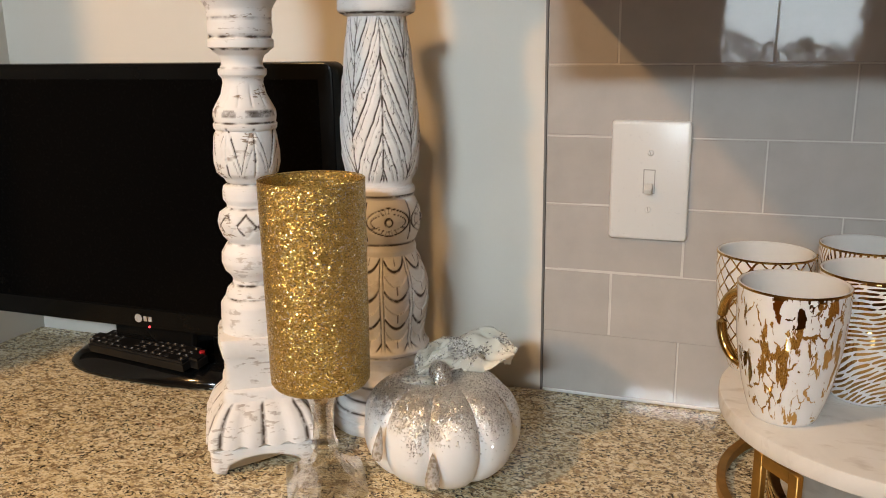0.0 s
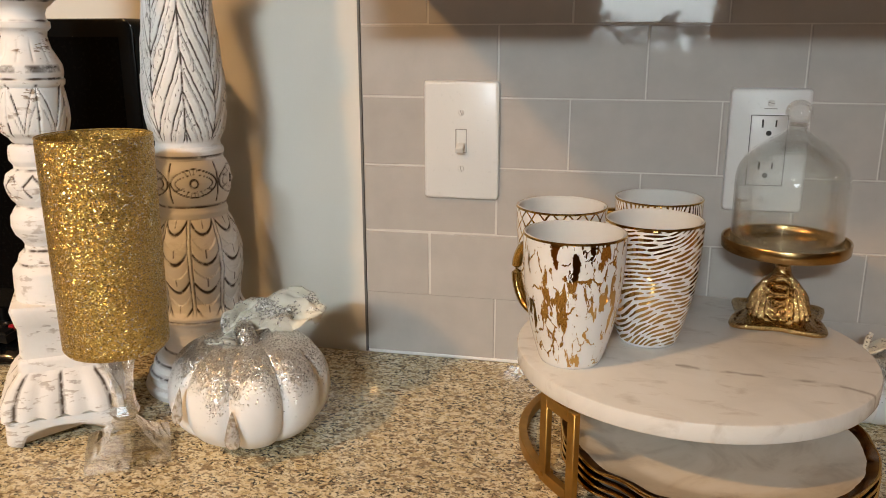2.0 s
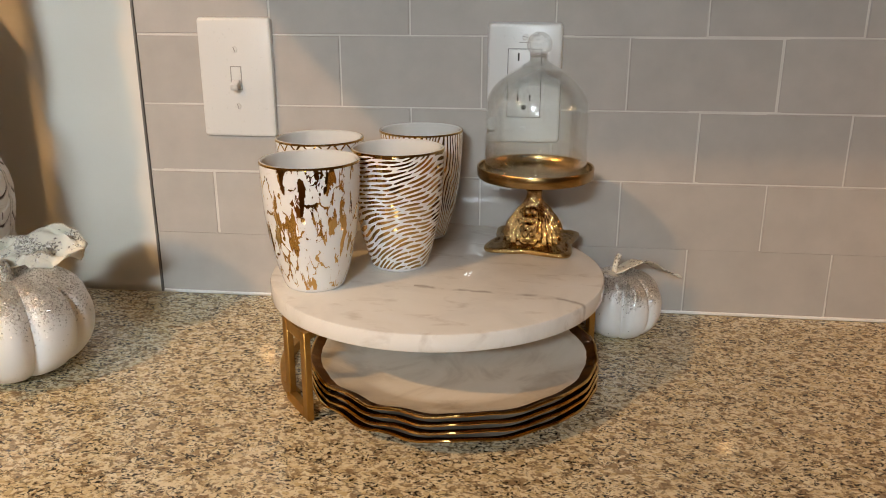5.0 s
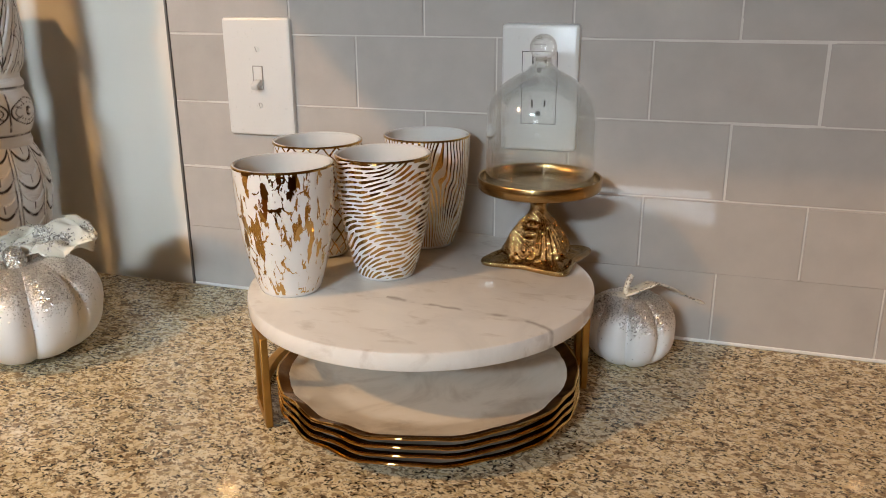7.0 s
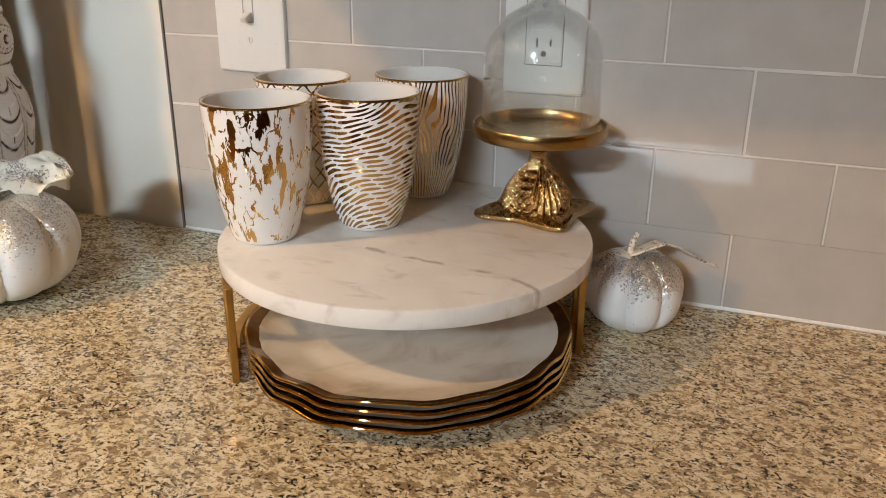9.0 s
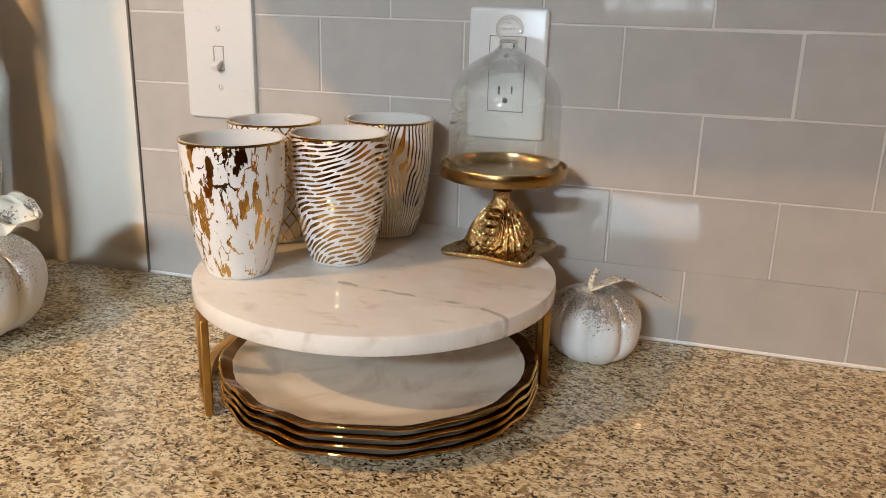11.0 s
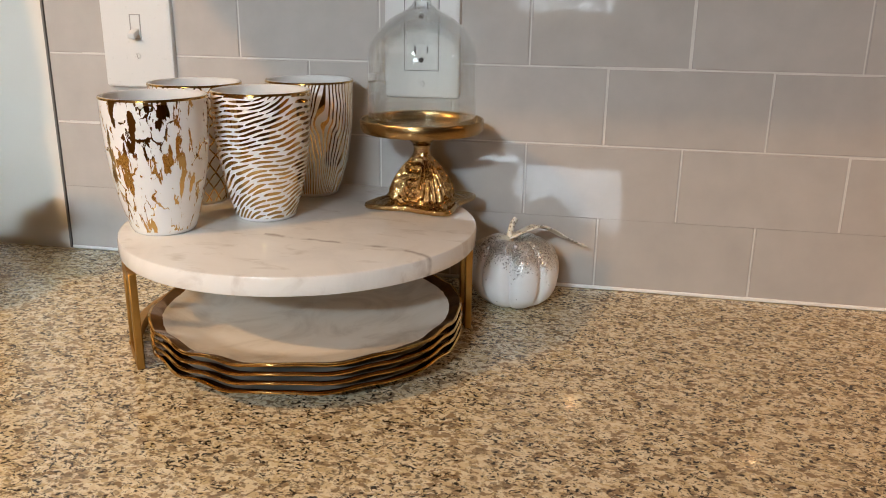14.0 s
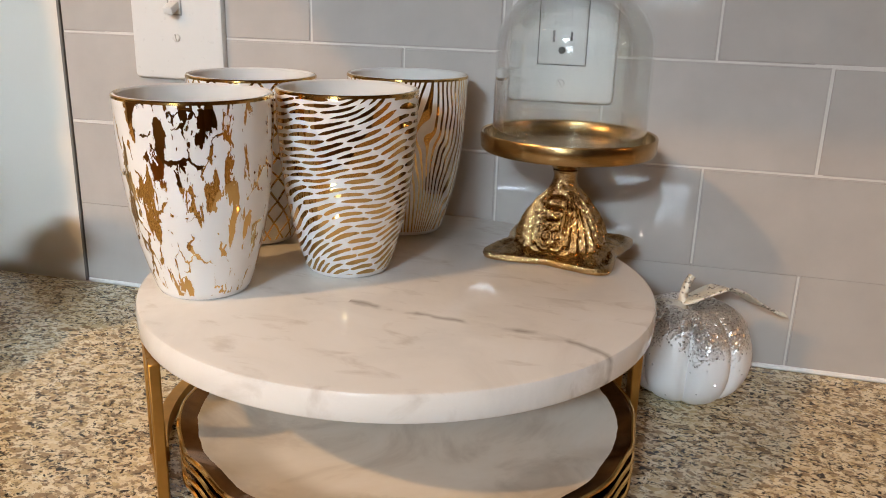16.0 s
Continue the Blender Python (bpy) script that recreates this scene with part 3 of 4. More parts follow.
    tagged(link("shrub", b, M_SHRUB, smooth=False), "dark green leafy shrub outside the window, standing in for trees", "shrub", kind="stuff")


hedge()
tagged(link("ground", box(-3.2, BACK - 3.0, FLOOR - 0.08, 2.8, BACK - 0.152, FLOOR), M_LAWN, smooth=False), "green lawn outside the kitchen window", "ground", kind="structure")

# backsplash: grout bed, caulk, edge, then each tile
PX, PZ, Z0 = 0.1510, 0.0750, -0.001
part("grout", box(0.001, 0.0012, 0.001, 2.4, 0.0062, 0.46), M_GROUT, wall_north, smooth=False)
# thin dark strip down the left end of the tiles
part("edge_trim", box(-0.0022, -0.0006, 0.001, 0.0002, 0.0062, 0.461), M_EDGELINE, wall_north, smooth=False)
part("caulk", box(0.001, -0.0012, 0.0005, 2.4, 0.001, 0.0042, 0.0008, 1), M_CAULK, wall_north, smooth=False)
JOINT = 0.0015


def tile_mesh(name, w, h):
    b = box(0, 0, 0, w, 0.006, h)
    bmesh.ops.bevel(b, geom=[e for e in b.edges if all(v.co.y < 1e-5 for v in e.verts)], offset=0.0010, segments=3, affect="EDGES")
    o = link(name, b, M_TILE)
    return o


def dress_tiles():
    rng = random.Random(4)
    full, half = None, None
    for row in range(6):
        x = 0.0
        first = True
        while x < 1.75:
            w = PX / 2 if (first and row % 2 == 1) else PX
            first = False
            src = half if w < PX else full
            if src is None:
                o = tile_mesh("tile", w - JOINT, PZ - JOINT)
                if w < PX:
                    half = o
                else:
                    full = o
            else:
                o = new("tile", src.data)
            o.parent = wall_north
            z = Z0 + row * PZ + JOINT / 2 + (0.003 if row == 0 else 0)
            o.matrix_basis = pose(x + JOINT / 2, rng.uniform(-0.0002, 0.0003), z, rng.uniform(-0.28, 0.28), 0, rng.uniform(-0.22, 0.22))
            x += w


# ---- things on the wall ----
def wall_plate(name, x0, x1, z0, z1, label, category):
    cx, cz = (x0 + x1) / 2, (z0 + z1) / 2
    w, h = (x1 - x0) / 2, (z1 - z0) / 2
    t = thing(name, pose(cx, 0, cz), label, category)
    part("cover_plate", rounded_slab(-w, w, -h, h, -0.0062, -0.0004, 0.0045, 0.0036), M_PLATE_W, t)
    return t


def screw(parent, z, tilt):
    s = part("screw", moved(lathe([(0.0033, 0), (0.0033, 0.0006), (0.0026, 0.0012), (0.0, 0.0013)], 20), pose(0, -0.0061, z, 90)), M_PLATE_W, parent)
    part("slot", moved(box(-0.0028, -0.0076, -0.0004, 0.0028, -0.0071, 0.0004), pose(0, 0, z, 0, tilt, 0)), M_SLOTGREY, s, smooth=False)


def light_switch():
    t = wall_plate("light_switch", 0.0715, 0.1535, 0.190, 0.317, "white toggle light switch on the grey tile", "light switch")
    rim = [box(-0.0062, -0.0068, -0.0128, -0.0052, -0.0060, 0.0128), box(0.0052, -0.0068, -0.0128, 0.0062, -0.0060, 0.0128),
           box(-0.0052, -0.0068, 0.0118, 0.0052, -0.0060, 0.0128), box(-0.0052, -0.0068, -0.0128, 0.0052, -0.0060, -0.0118)]
    part("collar", merge(*rim), M_SLOTGREY, t, smooth=False)
    lever = box(-0.0042, -0.0185, -0.0032, 0.0042, -0.0055, 0.0032, 0.0012)
    part("toggle", moved(lever, pose(0, 0, -0.002, 24, 0, 0)), M_PLATE_W, t)
    part("toggle_seat", box(-0.005, -0.0066, -0.0115, 0.005, -0.0061, 0.0115), M_PLATE_W, t, smooth=False)
    screw(t, 0.0302, 70)
    screw(t, -0.0302, 78)


def outlet():
    t = wall_plate("power_outlet", 0.384, 0.4605, 0.190, 0.313, "white rectangular safety outlet with two sockets", "power outlet")
    z0 = 0.0005
    b = box(-0.0168, -0.0078, z0 - 0.0345, 0.0168, -0.006, z0 + 0.0345, 0.0008)
    face = part("socket_face", b, M_PLATE_W, t)
    g = 0.0175
    rim = [box(-g, -0.0067, z0 - 0.0352, -g + 0.0006, -0.0060, z0 + 0.0352), box(g - 0.0006, -0.0067, z0 - 0.0352, g, -0.0060, z0 + 0.0352),
           box(-g + 0.0006, -0.0067, z0 + 0.0346, g - 0.0006, -0.0060, z0 + 0.0352), box(-g + 0.0006, -0.0067, z0 - 0.0352, g - 0.0006, -0.0060, z0 - 0.0346)]
    part("gap_line", merge(*rim), M_PLATE_S, t, smooth=False)
    for zc in (0.024, -0.018):
        part("slot", box(-0.0072, -0.0081, z0 + zc - 0.001, -0.0054, -0.0079, z0 + zc + 0.007), M_PLATE_S, face, smooth=False)
        part("slot", box(0.0054, -0.0081, z0 + zc + 0.0, 0.0070, -0.0079, z0 + zc + 0.0065), M_PLATE_S, face, smooth=False)
        part("earth_hole", moved(lathe([(0.0026, 0), (0.0026, 0.0003)], 16), pose(0, -0.0078, z0 + zc - 0.0065, 90)), M_PLATE_S, face)
    for zc in (0.0045, -0.0025):
        part("button", box(-0.0058, -0.0085, z0 + zc - 0.003, 0.0058, -0.0078, z0 + zc + 0.003, 0.0004), M_PLATE_W, face)
    part("printed_line", box(-0.006, -0.0065, 0.0415, 0.006, -0.00625, 0.0425), M_SLOTGREY, t, smooth=False)
    screw(t, 0.0475, 10)
    screw(t, -0.0475, 60)


light_switch()
outlet()


# ---- television corner ----
def television():
    x0, x1, z0, z1, yf = -0.738, -0.202, 0.061, 0.380, -0.108
    t = thing("television", pose(-0.47, -0.08, 0.0004), "small black flat television, switched off, on a glossy stand", "television")
    o = lambda b: moved(b, pose(0.47, 0.08, 0))
    body = rounded_slab(x0, x1, z0, z1, yf, yf + 0.03, 0.012)
    part("bezel", o(body), M_TVBLACK, t)
    part("back_shell", o(box(x0 + 0.06, yf + 0.031, z0 + 0.03, x1 - 0.06, yf + 0.06, z1 - 0.05, 0.01, 3)), M_TVBLACK, t)
    part("screen", o(box(x0 + 0.017, yf - 0.0008, z0 + 0.028, x1 - 0.017, yf + 0.0008, z1 - 0.018)), M_SCREEN, t, smooth=False)
    lip = part("lower_lip", o(box(x0 + 0.017, yf - 0.0016, z0 + 0.0245, x1 - 0.017, yf + 0.0005, z0 + 0.0262, 0.0004)), M_TVBLACK, t)
    part("emblem", moved(lathe([(0.0054, 0), (0.0054, 0.0005)], 28), pose(-0.0115, yf - 0.0002 + 0.08, 0.0745, 90)), M_MARK, t, "round pale grey maker's emblem")
    part("emblem_bar", merge(o(box(-0.4735, yf - 0.0007, 0.0715, -0.4690, yf - 0.0002, 0.0778)), o(box(-0.4672, yf - 0.0007, 0.0715, -0.4612, yf - 0.0002, 0.0778))), M_MARK, t, smooth=False)
    part("standby_light", moved(lathe([(0.0016, 0), (0.0013, 0.0012), (0, 0.0014)], 14), pose(0.004, yf + 0.08, 0.0645, 90)), M_LED, t, "glowing red standby light")
    part("neck", o(box(-0.53, -0.098, 0.012, -0.41, -0.055, 0.075, 0.006, 3)), M_TVBLACK, t)
    b = bmesh.new()
    levels = [(0.133, 0.064, 0.0), (0.1375, 0.068, 0.0025), (0.138, 0.068, 0.006), (0.134, 0.065, 0.0115), (0.124, 0.058, 0.0185), (0.112, 0.050, 0.0235), (0.09, 0.04, 0.026)]
    rings = []
    for a, d, z in levels:
        ring = []
        for i in range(72):
            th = 2 * math.pi * i / 72
            c, s = math.cos(th), math.sin(th)
            q = (abs(c) ** 2.8 + abs(s) ** 2.8) ** (-1 / 2.8)
            ring.append(b.verts.new((a * q * c, d * q * s + 0.012, z)))
        rings.append(ring)
    for r0, r1 in zip(rings, rings[1:]):
        for i in range(72):
            b.faces.new((r0[i], r0[(i + 1) % 72], r1[(i + 1) % 72], r1[i]))
    b.faces.new(rings[0][::-1])
    b.faces.new(rings[-1])
    part("stand_base", b, M_TVBASE, t, "glossy black domed foot")


def remote_control():
    ang = math.degrees(math.atan2(-0.022, 0.197))
    t = thing("remote_control", pose(-0.474, -0.1065, 0.0275, 7, 1.0, ang), "black remote control with white-marked keys lying on the television stand", "remote control")
    b = box(-0.089, -0.021, 0.001, 0.089, 0.021, 0.0135)
    bmesh.ops.bevel(b, geom=[e for e in b.edges if abs(e.verts[0].co.z - e.verts[1].co.z) > 0.009], offset=0.012, segments=4, affect="EDGES")
    bmesh.ops.bevel(b, geom=[e for e in b.edges if all(v.co.z > 0.013 for v in e.verts)], offset=0.003, segments=3, affect="EDGES")
    part("body", b, M_REMOTE, t)
    rng = random.Random(2)
    key = box(-0.0034, -0.0024, 0.0130, 0.0034, 0.0024, 0.0144, 0.0006, 1)
    first = part("key", key, M_KEY, t)
    mark = part("key_mark", box(-0.0013, -0.0006, 0.0142, 0.0013, 0.0006, 0.0146), M_MARK, first, "pale printed bar", smooth=False)
    for i in range(14):
        for j in range(4):
            x, y = -0.077 + i * 0.0112, -0.0135 + j * 0.009
            if (i, j) == (0, 0):
                first.matrix_basis = pose(x, y, 0)
                continue
            if i in (4, 5) and j in (1, 2) or rng.random() < 0.1:
                continue
            k = new("key", first.data)
            k.parent = t
            k.matrix_basis = pose(x, y, 0)
            if rng.random() < 0.8:
                mk = new("key_mark", mark.data)
                mk.parent = k
                mk.matrix_basis = pose(rng.uniform(-0.0006, 0.0006), 0, 0, 0, 0, rng.choice((0, 0, 0, 90)))
    part("power_key", moved(lathe([(0.0036, 0.010), (0.0036, 0.0146), (0.0026, 0.0152), (0, 0.0153)], 18), pose(0.081, 0.009, 0)), M_REDKEY, t, "round red power key")


television()
remote_control()


# ---- carved candle holders ----
def smoothstep(a, b, x):
    x = min(1.0, max(0.0, (x - a) / (b - a)))
    return x * x * (3 - 2 * x)


def refine(prof, step):
    out = [prof[0]]
    for (r0, z0), (r1, z1) in zip(prof, prof[1:]):
        n = max(1, int(math.hypot(r1 - r0, z1 - z0) / step))
        out += [(r0 + (r1 - r0) * i / n, z0 + (z1 - z0) * i / n) for i in range(1, n + 1)]
    return out


def groove(d, w):
    return max(0.0, 1.0 - abs(d) / w)


def wob(th, z, f=1.0):
    return noise.noise((math.cos(th) * 2.2 * f, math.sin(th) * 2.2 * f, z * 55 * f))


def round_carving(th, r, z):
    """Leaves, eyes and petals cut into the tall round holder."""
    wax, dr = 0.0, 0.0
    n = wob(th, z)
    if 0.262 < z < 0.424:
        k = 4
        v = (z - 0.262) / 0.162
        n2 = wob(th + 1.7, z, 2.6)
        u = (th / (2 * math.pi) * k + 0.5 + 0.02 * n) % 1.0 - 0.5
        s = v + 0.50 * (abs(u) * 2) ** 0.92
        ph = s * 4.3 + 0.045 * n2 + 0.12
        d = ph - math.floor(ph) - 0.5
        main = groove(d, 0.075)
        late = (ph * 1.0 + 0.33) % 1.0 - 0.5
        thin = groove(late, 0.045) * (0.85 if n2 > -0.12 else 0.25)
        vein = groove(u, 0.022) * (0.9 if n2 > -0.3 else 0.4)
        hair = groove(((v - 0.9 * abs(u)) * 9 + 0.8 * n2) % 1.0 - 0.5, 0.06) * (0.75 if (n > 0.02 and abs(d) > 0.16) else 0.0)
        side = groove(abs(u) - 0.5, 0.02) * 0.8
        fade = smoothstep(1.0, 0.97, v) * smoothstep(0.0, 0.03, v)
        wax = max(main, thin, vein, hair, side) * fade
        dr = fade * (-0.0017 * max(main, 0.6 * vein, 0.5 * thin, 0.4 * hair) + 0.0012 * (d if d > -0.4 else 0))
    elif 0.203 < z < 0.243:
        u = (th / (2 * math.pi) * 5 + 0.43) % 1.0 - 0.5
        v = (z - 0.2235) / 0.0165
        e = (abs(u) / 0.47) ** 1.4 + (abs(v) / 0.86) ** 2
        e2 = (abs(u) / 0.37) ** 1.3 + (abs(v) / 0.55) ** 2
        ray = groove((math.atan2(v, u * 5) / (2 * math.pi) * 14) % 1.0 - 0.5, 0.16) * (0.55 if 0.35 < e < 0.95 and n > -0.1 else 0)
        b = math.hypot(u / 0.072, v / 0.24)
        wax = max(groove(e - 1 + 0.05 * n, 0.10), groove(e2 - 1 + 0.05 * n, 0.08) * 0.9, groove(b - 1, 0.35))
        wax = max(wax, 0.8 * groove(abs(u) - 0.5, 0.03), ray)
        dr = -0.0016 * wax + (0.0016 if b < 0.9 else 0)
    elif 0.086 < z < 0.186:
        k = 9
        v = (z - 0.086) / 0.1
        u = (th / (2 * math.pi) * k + 0.2) % 1.0 - 0.5
        rowv = v * 3.4 - (1 - (abs(u) * 2) ** 2) * -0.55 + 0.06 * n
        s = groove((rowv % 1.0) - 0.5, 0.085) * (1.0 if abs(u) < 0.42 else 0.0)
        col = groove(abs(u) - 0.44, 0.035) * 0.85
        stem = groove(u, 0.03) * (0.8 if (rowv % 1.0) > 0.72 else 0)
        fade = smoothstep(0.0, 0.08, v)
        wax = max(s, col * (0.6 + 0.4 * n), stem) * fade
        dr = (-0.0018 * max(s, col) + 0.0012 * ((rowv % 1.0) - 0.5)) * fade
    for zr in (0.2485, 0.199, 0.082, 0.0455, 0.034, 0.0225, 0.426):
        g = groove(z - zr, 0.0016)
        wax, dr = max(wax, g * (0.75 + 0.5 * n)), dr - 0.001 * g
    return r + dr, (max(0.0, min(1.0, wax)), 0.12)


def turned(t, prof, cuts, step, seg, carve):
    """The turned lengths of a holder, one above the other, each a part."""
    fine = refine(prof, step)
    for name, z0, z1, label in cuts:
        piece = [p for p in fine if z0 - 1e-6 <= p[1] <= z1 + 1e-6]
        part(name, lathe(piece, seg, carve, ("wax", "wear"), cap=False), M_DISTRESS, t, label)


def holder_round():
    t = thing("candle_holder", pose(-0.1455, -0.118, 0.0004, 0, 0, -62), "tall white carved round candle holder with dark antiqued grooves", "candle holder", "carved candle holders")
    # Capital's unseen top is lengthened so its wall shadow runs higher.
    prof = [(0.0, 0.0), (0.061, 0.0), (0.063, 0.006), (0.0615, 0.011), (0.058, 0.0125), (0.0585, 0.02), (0.0555, 0.0235), (0.0525, 0.025), (0.0525, 0.032), (0.049, 0.0355),
            (0.0445, 0.038), (0.041, 0.045), (0.0385, 0.055), (0.0395, 0.066), (0.0435, 0.076), (0.0462, 0.081), (0.0465, 0.086), (0.0425, 0.092), (0.0405, 0.1),
            (0.0435, 0.115), (0.0462, 0.135), (0.0465, 0.15), (0.0435, 0.165), (0.038, 0.18), (0.034, 0.187), (0.0345, 0.192), (0.033, 0.196), (0.0335, 0.2), (0.0355, 0.204),
            (0.0385, 0.212), (0.0398, 0.224), (0.0385, 0.234), (0.0352, 0.2415), (0.033, 0.245), (0.0345, 0.249), (0.034, 0.254), (0.0315, 0.258), (0.0315, 0.262),
            (0.0365, 0.272), (0.0395, 0.29), (0.0403, 0.305), (0.0395, 0.325), (0.0365, 0.36), (0.0325, 0.395), (0.0285, 0.423), (0.037, 0.4265), (0.0385, 0.43), (0.0385, 0.437),
            (0.0345, 0.445), (0.03, 0.45), (0.030, 0.500), (0.036, 0.522), (0.05, 0.540), (0.052, 0.548), (0.047, 0.550), (0.045, 0.546), (0.0, 0.546)]
    turned(t, prof, [("base", -1, 0.055, "stepped round base"), ("petal_drum", 0.055, 0.187, "drum carved with overlapping petals"), ("eye_band", 0.187, 0.258, "band of carved eyes"),
                     ("leaf_bulb", 0.258, 0.423, "bulb carved with long leaves"), ("capital", 0.423, 1, "")], 0.0012, 340, round_carving)


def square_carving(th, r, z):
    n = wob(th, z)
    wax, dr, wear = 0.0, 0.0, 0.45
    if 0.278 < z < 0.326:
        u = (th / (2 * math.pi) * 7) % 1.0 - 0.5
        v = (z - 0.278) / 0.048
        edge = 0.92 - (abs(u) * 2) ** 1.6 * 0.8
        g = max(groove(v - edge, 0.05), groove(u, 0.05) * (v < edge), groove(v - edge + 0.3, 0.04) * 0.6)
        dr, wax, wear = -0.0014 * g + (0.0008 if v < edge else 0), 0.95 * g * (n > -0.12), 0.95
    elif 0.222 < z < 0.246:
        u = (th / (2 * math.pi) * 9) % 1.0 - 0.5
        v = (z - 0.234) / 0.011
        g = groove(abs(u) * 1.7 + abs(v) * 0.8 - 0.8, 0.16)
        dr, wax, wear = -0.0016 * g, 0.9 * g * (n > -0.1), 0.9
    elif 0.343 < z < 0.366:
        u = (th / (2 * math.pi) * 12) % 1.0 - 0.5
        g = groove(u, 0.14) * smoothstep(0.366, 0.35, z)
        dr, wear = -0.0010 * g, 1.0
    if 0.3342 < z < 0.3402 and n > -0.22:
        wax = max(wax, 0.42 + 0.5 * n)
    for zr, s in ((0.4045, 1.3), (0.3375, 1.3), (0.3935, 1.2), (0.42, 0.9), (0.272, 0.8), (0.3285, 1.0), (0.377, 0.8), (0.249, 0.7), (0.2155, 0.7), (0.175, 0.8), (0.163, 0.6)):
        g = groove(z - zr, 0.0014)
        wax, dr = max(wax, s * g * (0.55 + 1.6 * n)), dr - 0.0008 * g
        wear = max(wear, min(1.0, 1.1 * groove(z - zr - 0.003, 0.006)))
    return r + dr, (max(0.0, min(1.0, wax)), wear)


def square_ring(b, la, half, z, lift=0.0, n=10, flute=0.0, scallop=0.0):
    ring = []
    half *= 1.03
    for side in range(4):
        for i in range(n):
            s = -1 + 2 * i / n
            c = 1 - (abs(s) ** 8) * 0.06
            fl = flute * (abs(math.sin(s * math.pi * 2.5)) - 0.5)
            x, y = s * half * c, -(half * c + fl)
            for _ in range(side):
                x, y = -y, x
            zz = z + lift * (1 - s * s if abs(s) < 0.75 else 0.0) - scallop * abs(math.sin(s * math.pi * 2.5))
            v = b.verts.new((x, y, zz))
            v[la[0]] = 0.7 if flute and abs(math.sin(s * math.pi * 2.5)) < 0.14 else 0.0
            v[la[1]] = 0.55
            ring.append(v)
    return ring


def holder_square():
    t = thing("candle_holder", pose(-0.2365, -0.2285, 0.0004, 0, 0.7, 34.5), "white distressed turned candle holder on a carved square foot", "candle holder", "carved candle holders")
    # Unseen top of the capital is made taller to raise its wall shadow.
    prof = [(0.0, 0.118), (0.0318, 0.118), (0.0322, 0.127), (0.0327, 0.141), (0.0322, 0.156), (0.0275, 0.163), (0.0253, 0.170), (0.0205, 0.175), (0.0193, 0.179), (0.0215, 0.184),
            (0.0262, 0.189), (0.029, 0.197), (0.0285, 0.206), (0.0245, 0.213), (0.0222, 0.217), (0.0262, 0.222), (0.0292, 0.229), (0.0304, 0.236), (0.0285, 0.244), (0.0215, 0.249), (0.021, 0.252),
            (0.0243, 0.257), (0.0245, 0.264), (0.0235, 0.269), (0.0195, 0.272), (0.0225, 0.277), (0.0275, 0.282), (0.0297, 0.291), (0.0298, 0.302), (0.0285, 0.315), (0.0270, 0.321), (0.0288, 0.323), (0.0292, 0.327),
            (0.0282, 0.330), (0.0288, 0.333), (0.0289, 0.338), (0.0275, 0.341), (0.0205, 0.354), (0.0182, 0.364), (0.0188, 0.368), (0.0217, 0.371), (0.022, 0.376), (0.0188, 0.379), (0.0185, 0.383),
            (0.0203, 0.388), (0.0265, 0.393), (0.0293, 0.395), (0.0293, 0.402), (0.0278, 0.404), (0.029, 0.409), (0.0286, 0.419), (0.0288, 0.428), (0.0318, 0.434), (0.0355, 0.439), (0.037, 0.447), (0.033, 0.452),
            (0.030, 0.490), (0.0455, 0.528), (0.048, 0.536), (0.044, 0.538), (0.042, 0.534), (0.0, 0.534)]
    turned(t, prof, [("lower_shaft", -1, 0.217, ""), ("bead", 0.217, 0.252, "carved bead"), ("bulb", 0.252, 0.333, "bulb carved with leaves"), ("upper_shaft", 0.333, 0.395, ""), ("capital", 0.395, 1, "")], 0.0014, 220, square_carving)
    b = bmesh.new()
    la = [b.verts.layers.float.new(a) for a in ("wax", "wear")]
    rows = [(0.0475, 0.0, 0.016, 0, 0), (0.0495, 0.003, 0.015, 0, 0), (0.0490, 0.022, 0.003, 0, 0), (0.0478, 0.025, 0, 0, 0)]
    rings = [square_ring(b, la, h, z, lift, 24, fl, sc) for h, z, lift, fl, sc in rows]
    n = len(rings[0])
    for r0, r1 in zip(rings, rings[1:]):
        for i in range(n):
            b.faces.new((r0[i], r0[(i + 1) % n], r1[(i + 1) % n], r1[i]))
    b.faces.new(rings[0][::-1])
    b.faces.new(rings[-1])
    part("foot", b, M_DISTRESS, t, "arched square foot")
    b = bmesh.new()
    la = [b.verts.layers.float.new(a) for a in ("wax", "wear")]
    rows = [(0.047, 0.0252, 0, 0.0, 0.0), (0.0515, 0.029, 0, 0.0030, 0.003), (0.0500, 0.040, 0, 0.0034, 0), (0.0440, 0.054, 0, 0.0026, 0), (0.0375, 0.062, 0, 0.0008, 0), (0.0345, 0.066, 0, 0, 0), (0.0345, 0.074, 0, 0, 0),
            (0.0335, 0.0765, 0, 0, 0), (0.0318, 0.078, 0, 0, 0), (0.0318, 0.107, 0, 0, 0), (0.0330, 0.109, 0, 0, 0), (0.0360, 0.124, 0, 0, 0), (0.0345, 0.128, 0, 0, 0), (0.029, 0.1285, 0, 0, 0)]
    rings = [square_ring(b, la, h, z, lift, 28, fl, sc) for h, z, lift, fl, sc in rows]
    n = len(rings[0])
    for r0, r1 in zip(rings, rings[1:]):
        for i in range(n):
            b.faces.new((r0[i], r0[(i + 1) % n], r1[(i + 1) % n], r1[i]))
    b.faces.new(rings[0][::-1])
    b.faces.new(rings[-1])
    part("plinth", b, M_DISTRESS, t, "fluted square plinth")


holder_round()
holder_square()


